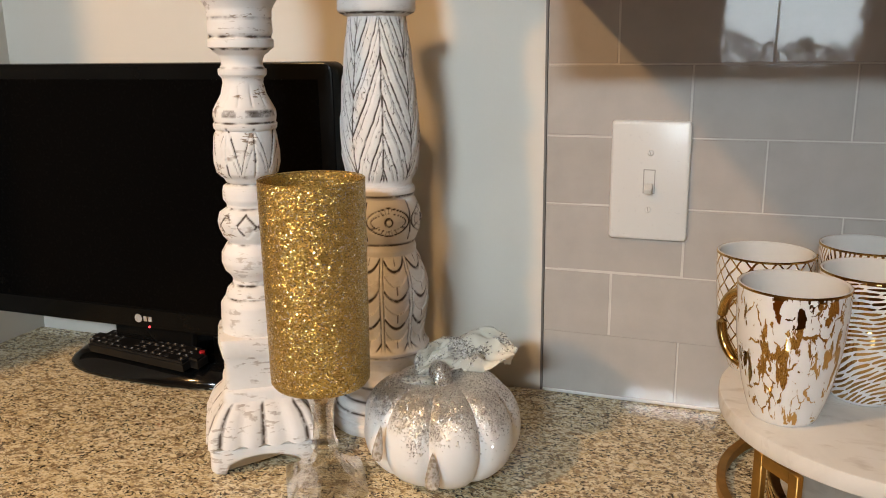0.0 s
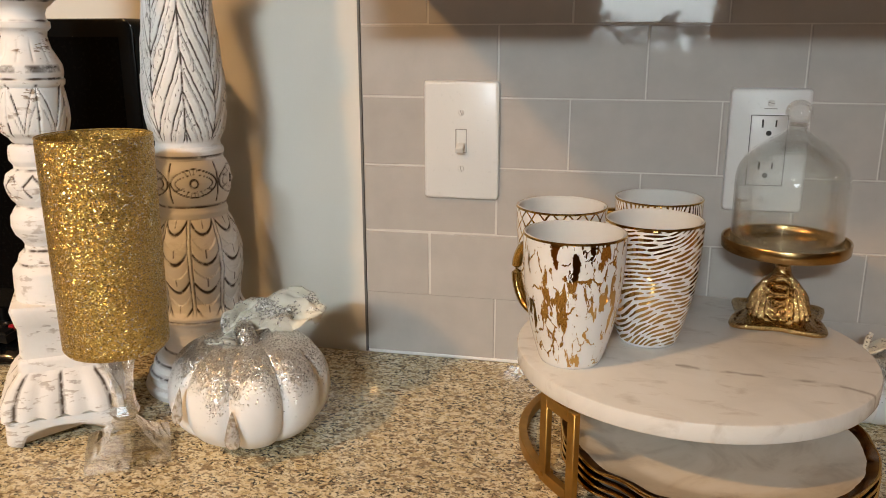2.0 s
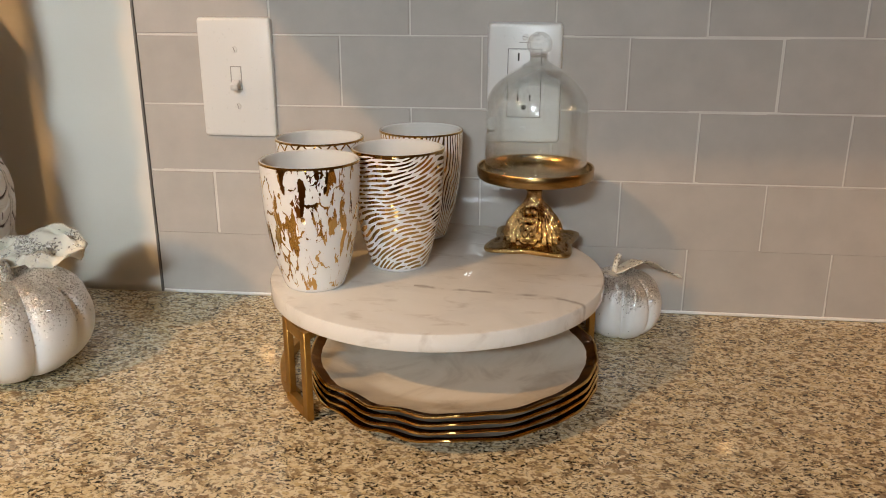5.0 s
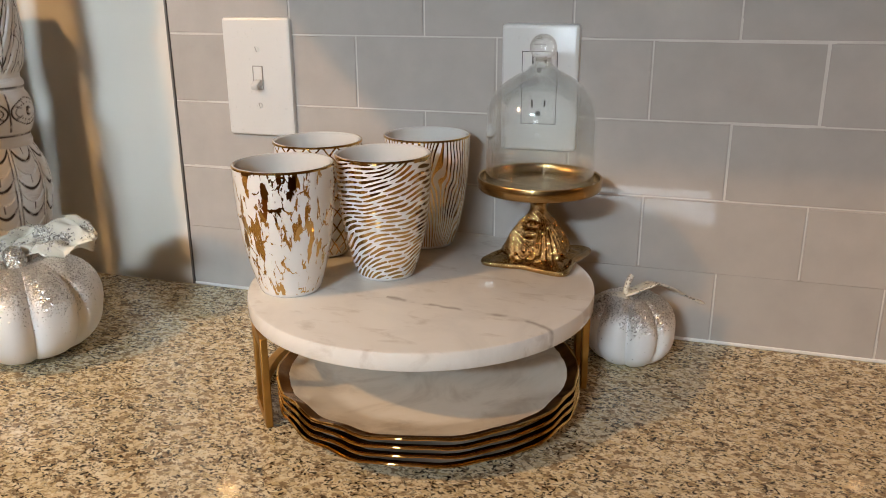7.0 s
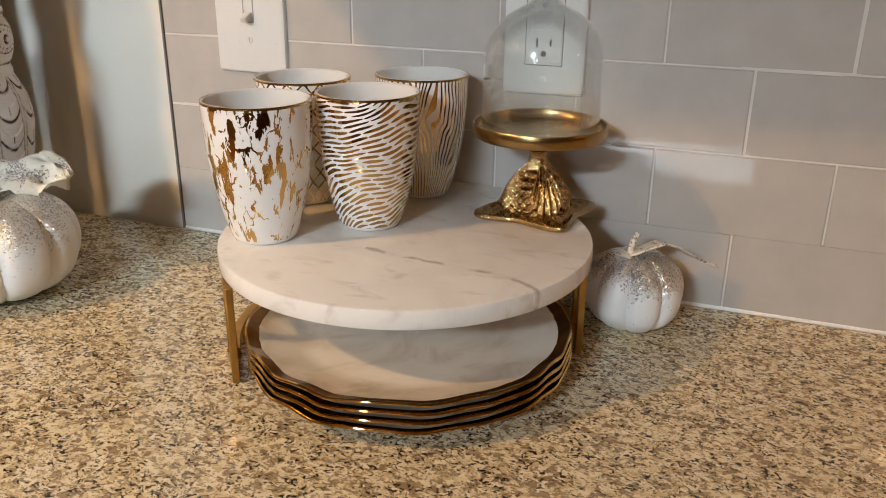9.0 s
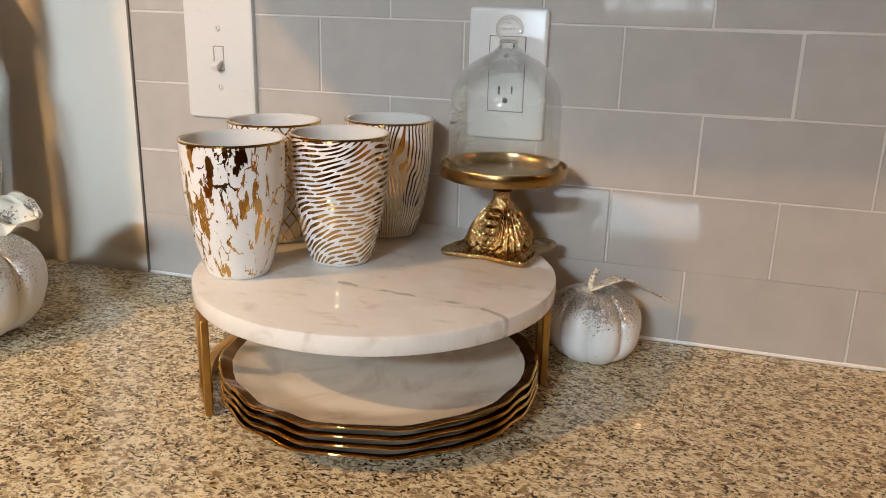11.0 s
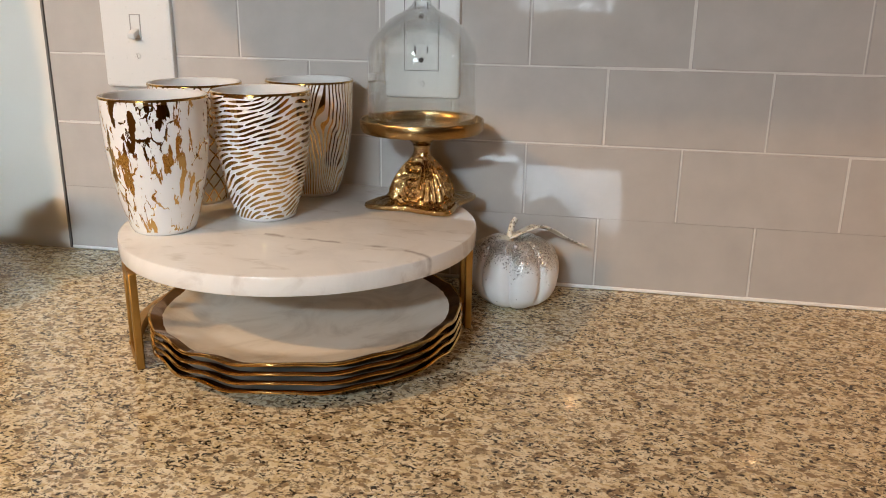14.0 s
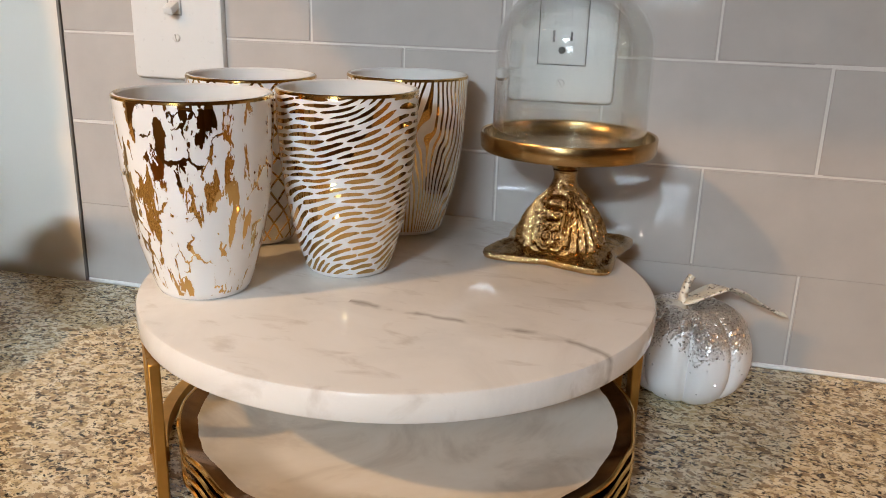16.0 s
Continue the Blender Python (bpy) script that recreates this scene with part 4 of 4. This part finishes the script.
# ---- gold votive on a crystal foot ----
def votive():
    t = thing("candle_cup", pose(-0.1407, -0.2745, 0.0006), "gold glitter glass candle cup on a clear crystal foot", "candle cup")
    outer = [(0.0, 0.1017), (0.036, 0.1017), (0.0418, 0.1030), (0.0440, 0.1060), (0.0442, 0.112), (0.0456, 0.2835), (0.0450, 0.2850), (0.0437, 0.2835), (0.0424, 0.112), (0.040, 0.1075), (0.0, 0.1065)]
    part("cup", lathe(outer, 96), M_GLITTER, t, "hollow cup crusted with gold glitter")
    rim = [(0.0452, 0.2852), (0.0458, 0.2858), (0.0452, 0.2864), (0.0445, 0.2858)]
    part("rim", lathe(rim, 72, close=True), M_GLITTER, t)
    stem = [(0.0, 0.1012), (0.016, 0.1012), (0.018, 0.098), (0.0165, 0.092), (0.0125, 0.084), (0.0105, 0.074), (0.0095, 0.060), (0.0105, 0.048), (0.0135, 0.040), (0.0105, 0.036), (0.0105, 0.0345), (0.0, 0.0345)]
    part("stem", lathe(stem[::-1], 8), M_CRYSTAL, t, "faceted clear crystal stem", smooth=False)
    b = bmesh.new()
    rings = []
    for rad, z, sq in ((0.0390, 0.0, 1.0), (0.0405, 0.0012, 1.0), (0.0400, 0.0052, 1.0), (0.0290, 0.0120, 0.9), (0.0185, 0.0215, 0.6), (0.0125, 0.0310, 0.2), (0.0105, 0.0345, 0.0)):
        ring = []
        for i in range(8):
            th = 2 * math.pi * i / 8
            q = 1 + sq * (0.26 if i % 2 else -0.09)
            ring.append(b.verts.new((rad * q * math.cos(th + 0.55), rad * q * math.sin(th + 0.55), z)))
        rings.append(ring)
    for r0, r1 in zip(rings, rings[1:]):
        for i in range(8):
            b.faces.new((r0[i], r0[(i + 1) % 8], r1[(i + 1) % 8], r1[i]))
    b.faces.new(rings[0][::-1])
    b.faces.new(rings[-1])
    part("crystal_foot", b, M_CRYSTAL, t, "flared clear crystal foot", smooth=False)


votive()


# ---- pumpkins ----
def pumpkin_body(R, H, ribs, depth, seed, flat=0.2):
    rng = random.Random(seed)
    jig = [rng.uniform(-0.05, 0.05) for _ in range(ribs)]

    def shape(th, r, z):
        k = th / (2 * math.pi) * ribs
        i = int(k) % ribs
        u = abs((k % 1.0) - 0.5) * 2
        lobe = 1 - depth * u ** 3.2 + jig[i] * (1 - u ** 2) * 0.6
        return r * lobe, ()
    prof = []
    for i in range(41):
        a = -math.pi / 2 + math.pi * i / 40
        c, s = math.cos(a), math.sin(a)
        r = R * (abs(c) ** 0.72)
        z = H / 2 * (1 + math.copysign(abs(s) ** 0.92, s))
        if s > 0:
            z -= H * 0.13 * (1 - min(1, abs(c) ** 0.72 / 0.45)) ** 1.3 if abs(c) ** 0.72 < 0.45 else 0
        else:
            z += H * 0.06 * (1 - min(1, abs(c) ** 0.72 / 0.35)) if abs(c) ** 0.72 < 0.35 else 0
        prof.append((max(r, 1e-6), z))
    return lathe(prof, ribs * 16, shape)


def leaf_mesh(path, widths, curl, thick=0.0009, seed=1, tilt=0.0, ruffle=0.0005, crumple=0.0):
    """A stiff bent leaf: a ribbon along path with an uneven edge, cupped across."""
    rng = random.Random(seed)
    b = bmesh.new()
    pts = [Vector(p) for p in path]
    rows = []
    for i, (p, w) in enumerate(zip(pts, widths)):
        d = (pts[min(i + 1, len(pts) - 1)] - pts[max(i - 1, 0)]).normalized()
        s = d.cross(Vector((0, 0, 1))).normalized()
        up = s.cross(d)
        s, up = s * math.cos(tilt) + up * math.sin(tilt), up * math.cos(tilt) - s * math.sin(tilt)
        rows.append([[b.verts.new(p + s * (w * t * (1 + rng.uniform(-0.08, 0.08))) + up * (curl * w * (abs(t) ** 1.5) + ruffle * noise.noise((i * 0.9 + seed, t * 2.3, 0.0)) * (1 + 2 * abs(t)) - k * thick)) for t in (-1, -0.7, -0.35, 0, 0.35, 0.7, 1)] for k in (0, 1)])
    for (a0, a1), (c0, c1) in zip(rows, rows[1:]):
        for j in range(6):
            b.faces.new((a0[j], a0[j + 1], c0[j + 1], c0[j]))
            b.faces.new((a1[j], c1[j], c1[j + 1], a1[j + 1]))
        b.faces.new((a0[0], c0[0], c1[0], a1[0]))
        b.faces.new((a0[6], a1[6], c1[6], c0[6]))
    for r in (rows[0], rows[-1]):
        for j in range(6):
            b.faces.new((r[0][j], r[1][j], r[1][j + 1], r[0][j + 1]))
    bmesh.ops.recalc_face_normals(b, faces=b.faces[:])
    bmesh.ops.subdivide_edges(b, edges=b.edges[:], cuts=2, use_grid_fill=True, smooth=0.4)
    for v in b.verts:
        q = v.co * 95
        v.co += crumple * Vector((noise.noise(q), noise.noise(q + Vector((7, 3, 1))), noise.noise(q + Vector((2, 9, 5)))))
    return b


def gem(parent, th, R, z):
    rows = [(0.0, 0.012), (0.0016, 0.0085), (0.0036, 0.001), (0.0048, -0.0055), (0.0046, -0.0084), (0.0032, -0.0106), (0.0, -0.0116)]
    bb = lathe([(max(r, 1e-6), zz) for r, zz in rows], 8)
    bmesh.ops.scale(bb, vec=(1.4, 0.65, 1.4), verts=bb.verts[:])
    m = pose(R * math.cos(th), R * math.sin(th), z, 0, 0, math.degrees(th) + 90) @ pose(0, 0, 0, -12, 0, 0)
    part("gem", moved(bb, m), M_GEM, parent, "clear teardrop crystal gem", smooth=False)


def gem_material():
    k = Nodes("gem_foil")
    v = k.coord()
    k.set(color=k.ramp(k.noise(v, 300, 2), [(0.4, (0.46, 0.40, 0.33)), (0.6, (0.86, 0.84, 0.81))]), metal=0.55, rough=0.12)
    return k.mat


M_GEM = gem_material()


def big_pumpkin():
    t = thing("pumpkin", pose(-0.0475, -0.2150, 0.0004), "white pumpkin crusted with silver glitter and teardrop gems", "pumpkin", "white glitter pumpkins")
    part("shell", pumpkin_body(0.0755, 0.098, 9, 0.13, 3), M_PUMP_BIG, t)
    stem = [(0.001, 0.004, 0.074), (0.0, 0.002, 0.086), (-0.001, 0.0, 0.096), (-0.002, -0.002, 0.104), (-0.003, -0.004, 0.108)]
    part("stem", tube(stem, [0.015, 0.0115, 0.0100, 0.0092, 0.0055], 14), M_SILVER, t, "short stub coated in silver glitter")
    path = [(-0.026, 0.004, 0.093), (-0.019, 0.009, 0.099), (-0.008, 0.017, 0.105), (0.006, 0.026, 0.110), (0.022, 0.034, 0.113), (0.038, 0.040, 0.112), (0.049, 0.043, 0.110), (0.057, 0.044, 0.107)]
    part("leaf", leaf_mesh(path, [0.005, 0.011, 0.016, 0.018, 0.019, 0.018, 0.014, 0.006], 0.22, seed=5, tilt=-0.7, ruffle=0.0105, crumple=0.0042), M_LEAF_BIG, t, "stiff cream leaf with silver glitter edge", sharp=75)
    wing = [(-0.006, -0.006, 0.092), (-0.016, -0.010, 0.097), (-0.026, -0.011, 0.098), (-0.035, -0.010, 0.094)]
    part("leaf", leaf_mesh(wing, [0.006, 0.012, 0.011, 0.004], -0.35, seed=17, tilt=-0.3, ruffle=0.004, crumple=0.002), M_LEAF_BIG, t, "small side leaf dusted with silver glitter", sharp=75)
    gem(t, math.radians(-76), 0.0792, 0.0405)
    gem(t, math.radians(-115), 0.0785, 0.0560)


def leaf_material():
    k = Nodes("leaf_cream")
    v = k.coord()
    cell = k.voronoi(v, 700, "Color")
    pick = k.n("SeparateColor", {0: cell}).outputs[0]
    dens = k.ramp(k.noise(v, 42, 3), [(0.47, 0.02), (0.62, 0.9)])
    fl = k.math("LESS_THAN", pick, dens)
    tone = k.ramp(k.n("SeparateColor", {0: cell}).outputs[1], [(0.0, (0.16, 0.15, 0.13)), (0.45, (0.46, 0.44, 0.40)), (1.0, (0.90, 0.88, 0.85))])
    k.set(color=k.mix(fl, (0.68, 0.655, 0.57), tone), metal=k.math("MULTIPLY", fl, 0.9), rough=0.6)
    nn = k.bump(k.noise(v, 160, 4), 0.35, 0.001)
    k.set(normal=k.mix(fl, nn, k.flake_normal(v, 700, 1.0)))
    return k.mat


M_LEAF_BIG = leaf_material()


def small_pumpkin():
    t = thing("pumpkin", pose(0.5283, -0.0600, 0.0004), "small white pumpkin with silver glitter beside the marble stand", "pumpkin", "white glitter pumpkins")
    part("shell", pumpkin_body(0.0445, 0.069, 8, 0.15, 8), M_PUMP_SMALL, t)
    stem = [(-0.005, 0.002, 0.055), (-0.006, 0.002, 0.066), (-0.0055, 0.003, 0.073), (-0.004, 0.005, 0.079), (-0.001, 0.007, 0.084)]
    part("stem", tube(stem, [0.006, 0.0038, 0.0028, 0.0028, 0.0026], 12), M_LEAF_BIG, t, "thin pale stem flecked with glitter")
    path = [(-0.006, 0.0, 0.066), (0.006, 0.004, 0.072), (0.018, 0.010, 0.0765), (0.030, 0.017, 0.0725), (0.043, 0.024, 0.064), (0.055, 0.029, 0.059), (0.067, 0.033, 0.053)]
    part("leaf", leaf_mesh(path, [0.006, 0.012, 0.014, 0.011, 0.005, 0.0028, 0.0016], 0.08, seed=9, tilt=0.22), M_LEAF_BIG, t, "curled leaf drawn out to a point")
    path2 = [(-0.004, 0.0, 0.066), (-0.016, -0.004, 0.069), (-0.028, -0.004, 0.066), (-0.038, -0.002, 0.060)]
    part("leaf", leaf_mesh(path2, [0.004, 0.010, 0.010, 0.003], -0.4, seed=12), M_LEAF_BIG, t, "small leaf flecked with glitter")


big_pumpkin()
small_pumpkin()

# ---- marble stand ----
CX, CY, ZD, RD = 0.350, -0.1555, 0.0967, 0.1535


def marble_stand():
    t = thing("marble_stand", pose(CX, CY, 0.0004), "round white marble cake stand on a gold metal frame", "cake stand")
    prof = [(0.0, ZD - 0.0160), (RD - 0.0025, ZD - 0.0160), (RD - 0.0008, ZD - 0.0153), (RD, ZD - 0.0136), (RD, ZD - 0.0024), (RD - 0.0007, ZD - 0.0008), (RD - 0.0024, ZD), (0.0, ZD)]
    part("marble_top", lathe(prof, 160), M_MARBLE, t, "polished white marble disc with grey veins")
    zb = ZD - 0.0162
    rr = 0.146
    for n, a in enumerate((225, 17, 121)):
        slot = [box(-0.0030, -0.0245, 0, 0.0030, -0.0145, zb, 0.0008, 1), box(-0.0030, 0.0145, 0, 0.0030, 0.0245, zb, 0.0008, 1),
                box(-0.0029, -0.0146, zb - 0.010, 0.0029, 0.0146, zb - 0.0001), box(-0.0029, -0.0146, 0.0001, 0.0029, 0.0146, 0.010)]
        m = pose(0, 0, 0, 0, 0, a) @ pose(rr + (0.004 if n == 0 else 0), 0, 0, 0, 0, -7 if n == 0 else 0)
        lg = part("leg", moved(merge(*slot), m), M_STANDGOLD, t, "flat gold metal leg with a slot")
        part("rivet", moved(lathe([(0.0022, 0), (0.0022, 0.0006), (0.0012, 0.0012), (0.0, 0.0013)], 14), m @ pose(0.003, -0.0195, 0.007, 0, 90, 0)), M_STANDGOLD, lg)
    arc = [(rr * math.cos(radians(a)), rr * math.sin(radians(a)), 0.0002) for a in np.linspace(24, 219, 90)]
    part("base_ring", sweep_rect(arc, 0.0075, 0.0095), M_STANDGOLD, t, "gold metal ring along the counter")


marble_stand()


def plates():
    rng = random.Random(11)
    first = None
    for n in range(4):
        if first is None:
            prof = [(0.0, 0.0), (0.083, 0.0), (0.088, 0.0012), (0.100, 0.0045), (0.118, 0.0100), (0.1278, 0.0138), (0.1290, 0.0150), (0.1284, 0.0162), (0.1268, 0.0162), (0.116, 0.0118), (0.098, 0.0068), (0.086, 0.0040), (0.0, 0.0030)]

            def wavy(th, r, z):
                k = smoothstep(0.095, 0.129, r)
                w = noise.noise((math.cos(th) * 2.6, math.sin(th) * 2.6, 3.1)) + 0.5 * noise.noise((math.cos(th) * 6, math.sin(th) * 6, 7.7))
                return r * (1 + 0.017 * k * w), ()
            b = lathe(refine(prof, 0.006), 180, wavy)
            for v in b.verts:
                r = math.hypot(v.co.x, v.co.y)
                th = math.atan2(v.co.y, v.co.x)
                k = smoothstep(0.1, 0.129, r)
                v.co.z += k * 0.0018 * (math.sin(th * 13 + 0.6 + 1.2 * math.sin(th * 3)) * 0.6 + noise.noise((math.cos(th) * 5, math.sin(th) * 5, 1.3)))
            bmesh.ops.recalc_face_normals(b, faces=b.faces[:])
            first = thing("plate", pose(0.3705, -0.1970, 0.0006), "white marbled plate with a bronze-gold rim, stacked under the stand", "plate", "stacked plates")
            well = part("dish", b, M_DISH, first)
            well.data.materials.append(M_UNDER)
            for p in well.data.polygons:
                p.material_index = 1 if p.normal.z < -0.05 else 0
            lip = []
            for i in range(120):
                th = 2 * math.pi * i / 120
                w = noise.noise((math.cos(th) * 2.6, math.sin(th) * 2.6, 3.1)) + 0.5 * noise.noise((math.cos(th) * 6, math.sin(th) * 6, 7.7))
                r = 0.1286 * (1 + 0.017 * w)
                z = 0.0154 + 0.0018 * (math.sin(th * 13 + 0.6 + 1.2 * math.sin(th * 3)) * 0.6 + noise.noise((math.cos(th) * 5, math.sin(th) * 5, 1.3)))
                lip.append((r * math.cos(th), r * math.sin(th), z))
            part("gilt_edge", tube(lip, 0.0013, 8, closed=True), M_BRONZE, first, "shiny gold edge")
        else:
            copy_thing(first, pose(0.3705 + rng.uniform(-0.0012, 0.0012), -0.1970 + rng.uniform(-0.0012, 0.0012), 0.0006 + n * 0.0072, 0, 0, rng.uniform(-2.0, 2.0) + n * 1.5))


plates()


# ---- mugs ----
MUG_R, MUG_H = 0.0426, 0.1120


def mug(x, y, angle, spin, material, label):
    t = thing("mug", pose(x, y, ZD + 0.0006, 0, 0, angle), label, "mug", "mugs on the marble stand")
    shape = [(0.0235, 0.0), (0.0252, 0.0010), (0.0268, 0.0040), (0.0304, 0.0150), (0.0344, 0.0300), (0.0380, 0.0480), (0.0405, 0.0680), (0.0420, 0.0900), (MUG_R, MUG_H - 0.001), (MUG_R - 0.0006, MUG_H)]
    outer = lathe(refine([(0.0, 0.0004)] + shape, 0.003), 88, cap=False)
    moved(outer, pose(0, 0, 0, 0, 0, spin))
    part("wall", outer, material, t)
    inner = [(MUG_R - 0.0006, MUG_H), (MUG_R - 0.0016, MUG_H + 0.0004), (MUG_R - 0.0030, MUG_H - 0.0006), (0.0390, 0.0900), (0.0376, 0.0680), (0.0350, 0.0480), (0.0314, 0.0300), (0.0272, 0.0160), (0.0210, 0.0085), (0.0, 0.0070)]
    b = lathe(refine(inner, 0.004), 88, cap=False)
    part("lining", b, M_GLAZE, t, "plain white glazed inside")
    part("gold_rim", lathe([(MUG_R - 0.0004, MUG_H - 0.0019), (MUG_R + 0.00020, MUG_H - 0.0016), (MUG_R + 0.0001, MUG_H - 0.0004), (MUG_R - 0.0006, MUG_H + 0.0002), (MUG_R - 0.0009, MUG_H - 0.0006)], 88, close=True), M_MIRRORGOLD, t)
    pts = []
    for i in range(17):
        a = math.pi * i / 16
        pts.append((0.0385 + 0.028 * math.sin(a) ** 0.8 + 0.0015 * math.cos(a), 0, 0.0625 + 0.032 * math.cos(a)))
    pts[0], pts[-1] = (0.0400, 0, 0.0945), (0.0345, 0, 0.0335)
    part("handle", tube(pts, 0.0052, 12, 0.75), M_MIRRORGOLD, t, "gold lustre handle")
    return t


mug(0.2475, -0.2085, 142, -60, M_MUGS[0], "white mug with dripping gold splashes and gold handle")
mug(0.3128, -0.1470, 98, -20, M_MUGS[1], "white mug with gold zebra streaks")
mug(0.2289, -0.1051, 60, 10, M_MUGS[2], "white mug with a gold net pattern")
mug(0.3200, -0.0480, 172, 40, M_MUGS[3], "white mug with wavy gold wood-grain lines")


# ---- small domed cake stand ----
def domed_stand():
    t = thing("dome_stand", pose(0.4372, -0.0675, ZD + 0.0004), "small antique gold pedestal dish with a clear glass dome", "cake stand")
    zl, zt = 0.1667 - ZD, 0.1785 - ZD
    dish = [(0.0, zl - 0.0006), (0.050, zl - 0.0006), (0.0562, zl + 0.0002), (0.0576, zl + 0.002), (0.0580, zt - 0.001), (0.0574, zt), (0.0560, zt - 0.0008), (0.0552, zl + 0.0062), (0.0535, zl + 0.0045), (0.0, zl + 0.0040)]
    part("dish", lathe(dish, 112), M_ANTIQUE, t, "shallow gold dish with raised lip")
    part("knop", lathe([(0.0, zl - 0.0132), (0.0075, zl - 0.0130), (0.0112, zl - 0.0095), (0.0125, zl - 0.005), (0.0122, zl - 0.001), (0.010, zl - 0.0007), (0.0, zl - 0.0007)], 40), M_ANTIQUE, t)

    def ribbed(th, r, z):
        k = smoothstep(0.008, 0.014, r)
        # hanging leaves, four round the bell, with veins fanning out and scrolls between them
        u = (th / (2 * math.pi) * 4 + 0.1) % 1.0 - 0.5
        v = max(0.0, min(1.0, (z - 0.006) / 0.042))
        edge = abs(u) - (0.16 + 0.20 * math.sin(math.pi * min(1.0, v * 1.1)))
        leaf = smoothstep(0.05, -0.03, edge)
        vein = math.cos(2 * math.pi * 7 * u / (0.45 + 0.55 * (1 - v)))
        curl = math.sin(16 * math.hypot(abs(u) - 0.42, (v - 0.28) * 0.8) * math.pi)
        sw = noise.noise((math.cos(th) * 7, math.sin(th) * 7, z * 190))
        return r + k * (0.0022 * leaf + 0.0011 * vein * leaf + 0.0013 * curl * (1 - leaf) + 0.0009 * sw), ()
    ped = [(0.0, 0.0045), (0.0290, 0.0045), (0.0292, 0.009), (0.0280, 0.014), (0.0258, 0.020), (0.0226, 0.026), (0.0186, 0.032), (0.0146, 0.0375), (0.0112, 0.0425), (0.0090, 0.047), (0.0078, 0.051), (0.0076, 0.0545), (0.0088, 0.0570), (0.0, 0.0570)]
    part("pedestal", lathe(refine(ped, 0.0011), 220, ribbed), M_RELIEF, t, "ribbed gold pedestal with leaf relief")
    # scrolled foot with four lobes
    b = bmesh.new()
    rings = []
    for sc, z in ((0.90, 0.0004), (0.985, 0.0008), (1.0, 0.0028), (0.985, 0.0048), (0.94, 0.0056), (0.89, 0.0050), (0.85, 0.0036), (0.78, 0.0038), (0.68, 0.0058), (0.55, 0.0082), (0.3, 0.0100)):
        ring = []
        for i in range(160):
            th = 2 * math.pi * i / 160
            q = th - radians(36)
            rad = 0.0365 + 0.0200 * (0.5 + 0.5 * math.cos(4 * q)) ** 1.2 + 0.0030 * (0.5 - 0.5 * math.cos(4 * q)) ** 4 + 0.0010 * math.cos(12 * q)
            rad *= sc
            rel = 0.0016 * noise.noise((math.cos(th) * 13 * sc, math.sin(th) * 13 * sc, 2.2)) * (z > 0.0030) * (0.35 if sc > 0.88 else 1.0)
            ring.append(b.verts.new((rad * math.cos(th), rad * math.sin(th), z + rel)))
        rings.append(ring)
    for r0, r1 in zip(rings, rings[1:]):
        for i in range(160):
            b.faces.new((r0[i], r0[(i + 1) % 160], r1[(i + 1) % 160], r1[i]))
    b.faces.new(rings[0][::-1])
    b.faces.new(rings[-1])
    part("foot", b, M_RELIEF, t, "scrolled four-lobed gold foot")
    z = lambda v: v - ZD
    out = [(0.0500, z(0.1710)), (0.0504, z(0.232)), (0.0496, z(0.2400)), (0.0473, z(0.2475)), (0.0432, z(0.2545)), (0.0374, z(0.2610)), (0.0300, z(0.2670)), (0.0217, z(0.2724)), (0.0142, z(0.2765)), (0.0093, z(0.2802)), (0.0066, z(0.2850))]
    dome = part("dome", lathe(refine(out, 0.003) + [(r - 0.0017, zz - 0.0012 if zz > z(0.24) else zz) for r, zz in refine(out, 0.003)[::-1] if r > 0.0075], 96, cap=False), M_GLASS, t, "clear glass dome")
    dome.visible_shadow = False
    part("dome_rim", lathe([(0.0499, z(0.1708)), (0.0510, z(0.1708)), (0.0511, z(0.1726)), (0.0499, z(0.1726))], 96, close=True), M_GLASS, dome)
    knob = [(0.0, z(0.2836))] + [(0.0122 * math.sin(a), z(0.2953) - 0.0118 * math.cos(a)) for a in np.linspace(0.35, math.pi - 0.02, 22)] + [(0.0, z(0.3071))]
    part("glass_knob", lathe(knob, 40), M_CRYSTAL, dome, "solid clear glass knob")
    part("glass_collar", lathe([(0.0062, z(0.2846)), (0.0085, z(0.2836)), (0.0095, z(0.2850)), (0.0068, z(0.2864))], 40, close=True), M_CRYSTAL, dome)


domed_stand()
dress_tiles()
